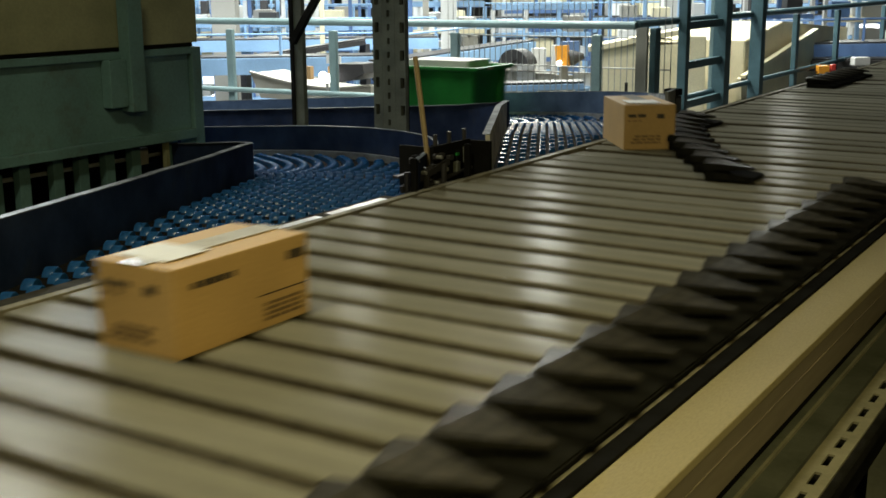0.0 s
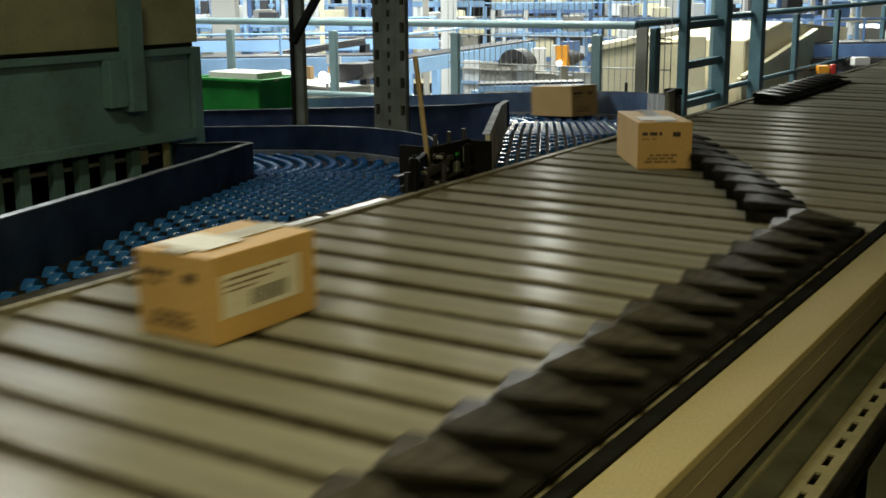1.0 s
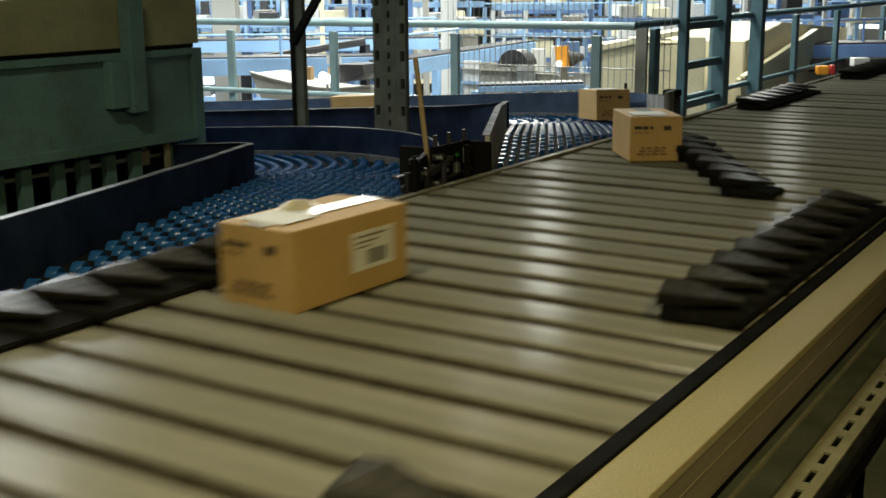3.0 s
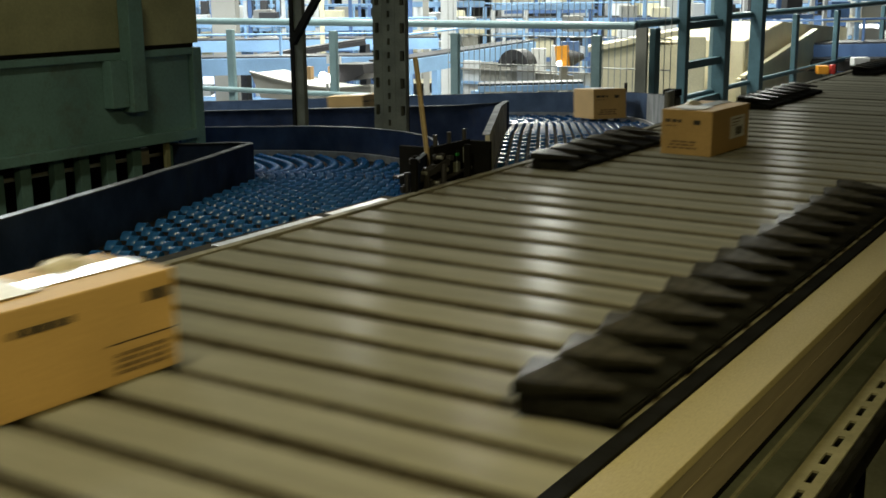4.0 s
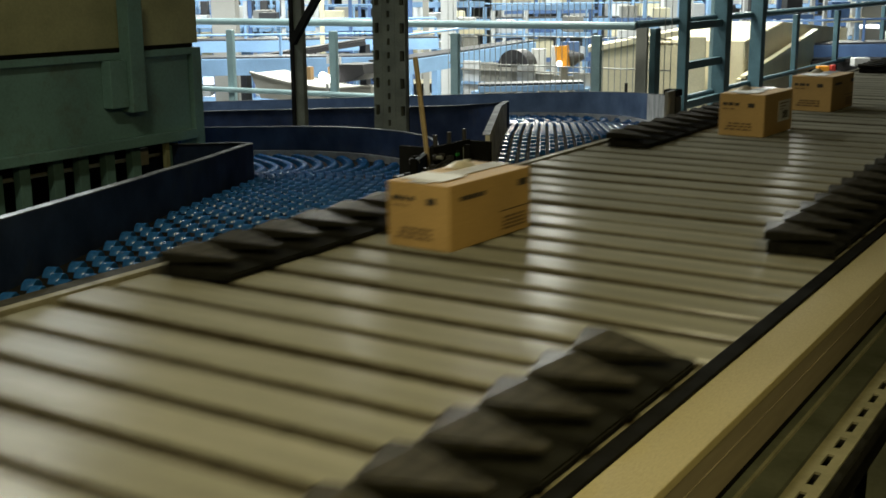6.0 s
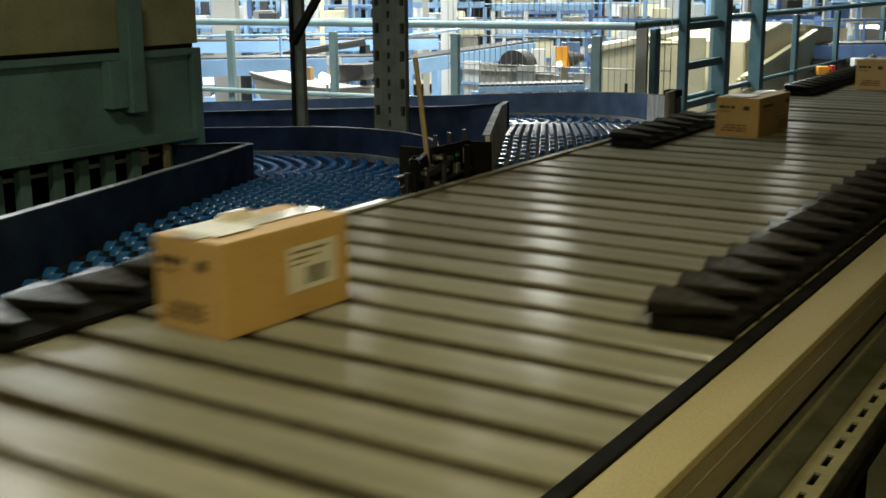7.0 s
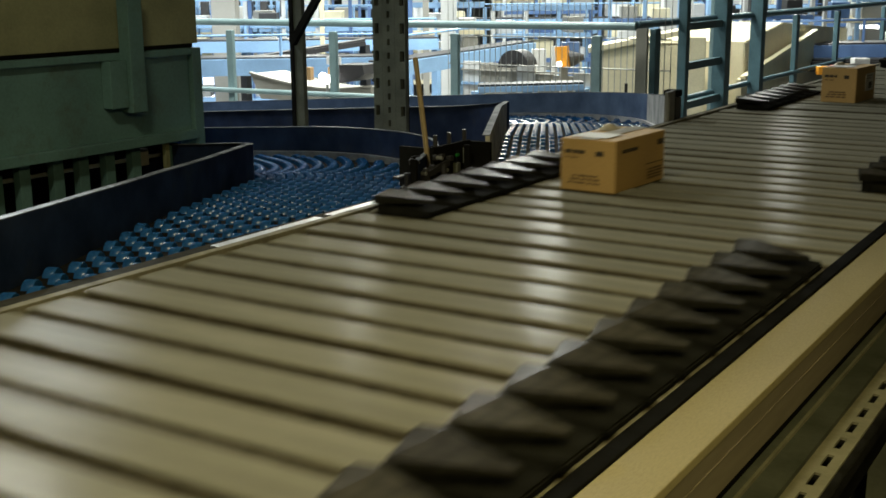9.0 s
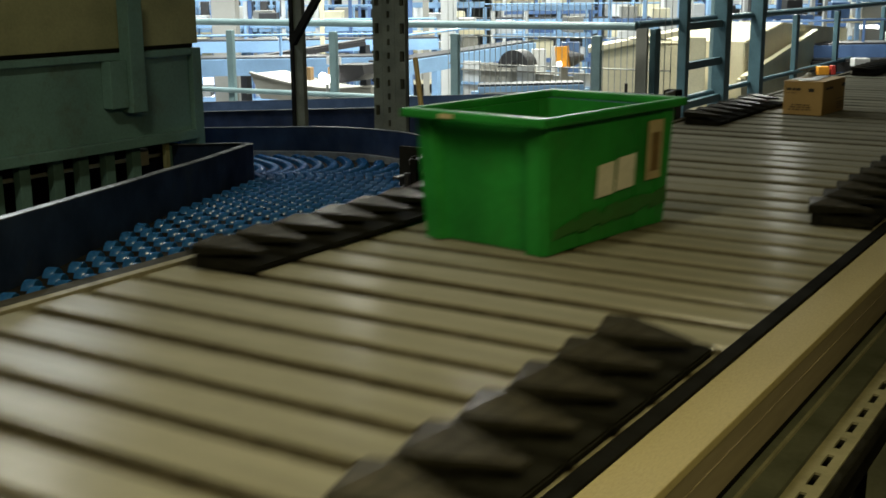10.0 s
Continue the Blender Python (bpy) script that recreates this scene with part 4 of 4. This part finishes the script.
def carton(w, l, h, label, side=0, tape=True, marks=True, lab=(-0.005, 0.125), fold=None):
    """A carton with its base centre at the origin, long in y. side 1: shipping label on the +x side; 2: print on it."""
    c = thing("carton", label, "box", group="cartons on the sorter")
    part("body", box(-w / 2, w / 2, -l / 2, l / 2, 0, h, 0.003), M_CARD, c)
    part("flap_seam", box(-0.0015, 0.0015, -l / 2 + 0.004, l / 2 - 0.004, h, h + 0.0012), M_INKB, c)
    if tape:
        part("tape", box(-0.026, 0.026, -l / 2 - 0.001, l / 2 + 0.001, h + 0.0014, h + 0.0024), M_TAPE, c, "glossy clear packing tape")
        part("top_label", box(-0.07, 0.045, -l / 2 + 0.03, -l / 2 + 0.13, h + 0.0026, h + 0.0034), M_PAPER, c, "white paper label")
        if fold is not None:
            part("tape_fold", tape_fold(-w * 0.30, l * fold, h + 0.0004, 0.085, int(l * 977 + h * 5000)), M_PALETAPE, c, "crumpled pale loose end of tape")
    x = w / 2
    rp = random.Random(int(l * 1000) + side)

    def words(host, face, a0, a1, z0, z1, m):
        """A row of short bars that stands for print too small to read."""
        p = a0
        while p < a1 - 0.006:
            q = min(a1, p + rp.uniform(0.010, 0.030))
            if face == "x":
                part("print_bar", box(x + 0.0018, x + 0.0024, p, q, z0, z1), m, host)
            else:
                part("print_bar", box(p, q, -l / 2 - 0.0012, -l / 2 - 0.0005, z0, z1), m, host)
            p = q + rp.uniform(0.003, 0.007)

    if side == 1:
        p0, p1 = lab
        wide = (p1 - p0) / 0.13
        lb = part("shipping_label", box(x + 0.0004, x + 0.0016, p0, p1, h * 0.28, h * 0.78), M_PAPER, c, "white shipping label with dark print")
        for i in range(9):
            a_ = p0 + (0.047 + i * 0.0068) * wide
            part("code_bar", box(x + 0.0018, x + 0.0025, a_, a_ + rp.uniform(0.002, 0.0045) * wide, h * 0.34, h * 0.53), M_INK, lb)
        words(lb, "x", p0 + 0.010, p0 + 0.105 * wide, h * 0.70, h * 0.73, M_INKB)
        words(lb, "x", p0 + 0.010, p0 + 0.080 * wide, h * 0.63, h * 0.655, M_INKB)
        words(lb, "x", p0 + 0.010, p0 + 0.055 * wide, h * 0.57, h * 0.59, M_INKB)
    if side == 2:
        words(c, "x", -l * 0.38, -l * 0.08, h * 0.74, h * 0.81, M_INK)
        words(c, "x", l * 0.33, l * 0.46, h * 0.74, h * 0.85, M_INK)
        part("print_line", box(x + 0.0004, x + 0.0014, l * 0.10, l * 0.48, h * 0.40, h * 0.412), M_INK, c)
        for i in range(4):
            words(c, "x", l * 0.14, l * 0.44, h * (0.10 + 0.06 * i), h * (0.135 + 0.06 * i), M_INKB)
    if marks:
        words(c, "y", -w * 0.42, -w * 0.06, h * 0.72, h * 0.79, M_INK)
        words(c, "y", -w * 0.42, -w * 0.16, h * 0.63, h * 0.655, M_INKB)
        part("print_square", box(w * 0.14, w * 0.28, -l / 2 - 0.0012, -l / 2 - 0.0005, h * 0.69, h * 0.79), M_INK, c)
        for i in range(3):
            words(c, "y", -w * (0.36 - 0.04 * i), w * 0.22, h * (0.14 + 0.07 * i), h * (0.18 + 0.07 * i), M_INKB)
    return c


def tote(label, lidded=False):
    """An open green stacking tote, base centre at the origin, long in y: corner columns stand proud of inset walls."""
    c = thing("plastic_tote", label, "crate")
    w, l, h, t = 0.175, 0.258, 0.308, 0.006
    k = 1.075
    e = 0.024

    def frustum(a0, b0, a1, b1, z0, z1):
        """Inset walls with a floor, open at the top."""
        bm = bmesh.new()

        def ring(a, b, z):
            return [bm.verts.new(p) for p in ((-a, -b, z), (a, -b, z), (a, b, z), (-a, b, z))]

        o0, o1, i1, i0 = ring(a0, b0, z0), ring(a1, b1, z1), ring(a1 - t, b1 - t, z1), ring(a0 - t, b0 - t, z0 + 0.008)
        bm.faces.new(o0[::-1])
        bm.faces.new(i0)
        for p, q in ((o0, o1), (o1, i1), (i1, i0)):
            for n in range(4):
                bm.faces.new((p[n], p[(n + 1) % 4], q[(n + 1) % 4], q[n]))
        return bm

    part("shell", frustum(w - 0.004, l - e, w * k - 0.004, l * k - e, 0, h - 0.02), M_TOTE, c)
    W_, L_ = w * k, l * k + 0.013     # the rim overhangs the ends
    for b in ((-W_ - 0.016, W_ + 0.016, -L_ - 0.016, -L_ + 0.019), (-W_ - 0.016, W_ + 0.016, L_ - 0.019, L_ + 0.016), (-W_ - 0.016, -W_ + 0.006, -L_ + 0.020, L_ - 0.020), (W_ - 0.006, W_ + 0.016, -L_ + 0.020, L_ - 0.020)):
        part("rim", box(*b, h - 0.021, h, 0.006), M_TOTE, c)
    lean = (k - 1) / h
    for sx in (-1, 1):
        for sy in (-1, 1):
            # the column hugs the corner with a rounded outer edge
            bm = prism([(0.0, 0.0), (-0.050, 0.0), (-0.058, -0.022), (-0.012, -0.024), (-0.012, -0.060), (0.0, -0.060)], 0, h - 0.0215)
            bmesh.ops.bevel(bm, geom=[ed for ed in bm.edges if all(abs(v.co.x) < 1e-6 and abs(v.co.y) < 1e-6 for v in ed.verts)], offset=0.009, segments=3, affect="EDGES")
            for v in bm.verts:
                x, y = sx * (w + v.co.x), sy * (l + v.co.y)
                v.co.x, v.co.y = x + sx * w * lean * v.co.z, y + sy * l * lean * v.co.z
            part("corner_column", bm, M_TOTE, c)
    for y0 in (-0.11, 0.0, 0.11):
        bm = box(w - 0.0035, w - 0.001, y0 - 0.004, y0 + 0.004, 0.004, h - 0.022)
        for v in bm.verts:
            v.co.x += w * lean * v.co.z
        part("side_rib", bm, M_TOTE, c)
    part("worn_spot", box(-0.085, -0.045, -L_ - 0.0168, -L_ - 0.0161, h - 0.016, h - 0.005), M_BEIGE, c, "worn pale spot on the rim")
    sh = Matrix.Shear("XY", 4, ((k - 1) * w / h, 0))

    def plaque(y0, y1, z0, z1, m, d, lab=""):
        bm = box(w + d, w + d + 0.0012, y0, y1, z0, z1, 0, None)
        bmesh.ops.transform(bm, matrix=sh, verts=bm.verts)
        return part("plaque", bm, m, c, lab)

    def sheet(outline, m, d, lab):
        bm = prism(outline, d, d + 0.0012)
        bmesh.ops.transform(bm, matrix=sh @ Matrix(((0, 0, 1, w), (1, 0, 0, 0), (0, 1, 0, 0), (0, 0, 0, 1))), verts=bm.verts)
        return part("marking", bm, m, c, lab)

    plaque(0.146, 0.214, 0.118, 0.262, M_BEIGE, 0.003, "aged beige tag holder")
    plaque(0.163, 0.198, 0.138, 0.232, M_INKB, 0.0046)
    for y0, y1, z0, z1 in ((-0.070, 0.002, 0.104, 0.184), (0.012, 0.092, 0.110, 0.192)):
        sheet([(y0, z0), (y1, z0 + 0.003), (y1 + 0.002, z1), (y0 + 0.006, z1 - 0.004), (y0 + 0.004, z0 + 0.05)], M_PAPER, 0.003, "worn cream painted patch")
    rr = random.Random(5)
    for i in range(9):
        y0 = -0.235 + i * 0.05
        pts = [(y0 + rr.uniform(-0.01, 0.01), 0.03 + i * 0.003 + rr.uniform(-0.01, 0.006)), (y0 + 0.07 + rr.uniform(-0.02, 0.02), 0.036 + i * 0.003 + rr.uniform(-0.01, 0.006)),
               (y0 + 0.075 + rr.uniform(-0.02, 0.02), 0.062 + i * 0.003 + rr.uniform(-0.012, 0.012)), (y0 + 0.01, 0.066 + i * 0.003 + rr.uniform(-0.012, 0.012))]
        sheet(pts, M_DIRT, 0.0022 + i * 0.00004, "dark scuff smear")
    if lidded:
        part("parcel", box(-0.12, 0.12, -0.2, 0.2, h - 0.06, h + 0.03, 0.004), M_PAPER, c, "white parcel on top")
    return c


# near right lower corner of each straight carton at time zero, and its size and looks
STRAIGHT = [(-5.096, 0.185, 0.345, 0.155, 1, -1.298), (-7.958, 0.185, 0.335, 0.158, 2, -1.298), (-8.957, 0.18, 0.315, 0.162, 1, -1.298), (-11.190, 0.172, 0.345, 0.150, 2, -1.314),
            (-14.15, 0.168, 0.325, 0.168, 1, -1.298), (-16.99, 0.175, 0.325, 0.150, 2, -1.298)]
straight = []
for s, w, l, h, side, edge in STRAIGHT:
    straight.append((carton(w, l, h, "brown cardboard carton with " + ("a white shipping label" if side == 1 else "dark printed marks") + " riding the slats", side, fold=(0.02 if side == 1 else 0.22)), edge - w / 2, s + l / 2))
box_a = carton(0.175, 0.335, 0.150, "brown cardboard carton pushed off by the shoes", 2)
box_b = carton(0.185, 0.33, 0.160, "brown cardboard carton entering the blue chute", 0)
box_c = carton(0.176, 0.27, 0.150, "short cardboard carton with a white shipping label", 1, lab=(-0.116, 0.086))
box_e = carton(0.178, 0.258, 0.150, "small orange-brown cardboard carton with black marks", 2)
tote_a = tote("bright green plastic tote with cream marks on the slats")
tote_b = tote("green plastic tote carrying a white parcel on the chute", True)


# ---------------------------------------------------------------- movement
def motions():
    times = [i * 0.25 for i in range(41)]
    walk(belt, [(t, pose(0, V * clock(t), 0)) for t in times])
    for sh, s in diverted:
        marks = {0.0, 10.0}
        for k in range(-1, 18):
            t = (Y_TURN0 - 0.15 + k * 0.13 - s) / V
            if 0 < t < 10:
                marks.add(round(t * 30) / 30)
        walk(sh, [(t, pose(divert_x(s + V * clock(t)), s, TOP)) for t in sorted(marks)])
    for ob, x, s in straight:
        walk(ob, [(t, pose(x, s + V * clock(t), TOP + 0.001, 0, 0, -3)) for t in times])
    walk(tote_a, [(t, pose(-1.262, -19.714 + V * clock(t), TOP + 0.001, 0, 0, -8.3)) for t in times])

    def slide(ob, s, x, late):
        """Rides the slats, is turned by the shoes 0.9 s after the start plus late, then follows the far chute."""
        rows = [(t, pose(x, s + V * clock(t), TOP + 0.001)) for t in times if t < late + 0.87]
        push = [(0.90, -1.393, 3.42, 10), (1.0, -1.445, 3.592, 35), (1.1, -1.553, 3.777, 37), (1.2, -1.658, 3.970, 37), (1.3, -1.760, 4.150, 36)]
        trail = [(t, pose(px, py, TOP + 0.001, 0, 0, h)) for t, px, py, h in push]
        for k in range(40):
            t = 1.4 + k * 0.1
            u = 1.12 + 1.76 * k * 0.1
            if u < 8.6:
                px, py, pz, h = chute_point(u, 0.53 - 0.05 * math.exp(-((t - 1.8) / 0.2) ** 2), FAR)
                trail.append((t, pose(px, py, pz + 0.004, -3.9 if u > 1.2 else 0, 0, h + 6 * max(0, 1 - k / 3))))
        for t, m in trail:
            if 0 < t + late < 10 and (not rows or t + late > rows[-1][0] + 0.03):
                rows.append((t + late, m))
        if rows[0][0] > 0:
            rows.insert(0, (0.0, [m for t, m in trail if t + late <= 0][-1]))
        rows.append((10.0, rows[-1][1]))
        walk(ob, rows)

    slide(box_a, 1.423, -1.384, 0.0)
    slide(box_c, -0.739, -1.386, 0.974)
    slide(box_e, -2.845, -1.404, 1.918)
    slide(box_b, 0, 0, -1.22)
    rows = []
    for i in range(25):
        t = i * 0.1
        u = float(np.interp(t, (0.0, 0.2, 0.4, 1.0, 1.4, 2.4), (3.19, 3.58, 3.90, 4.70, 5.27, 6.8)))
        p = chute_point(u, 0.34, FAR)
        rows.append((t, pose(p[0], p[1], p[2] + 0.004, 0, 0, p[3])))
    rows.append((10.0, rows[-1][1]))
    walk(tote_b, rows)


motions()
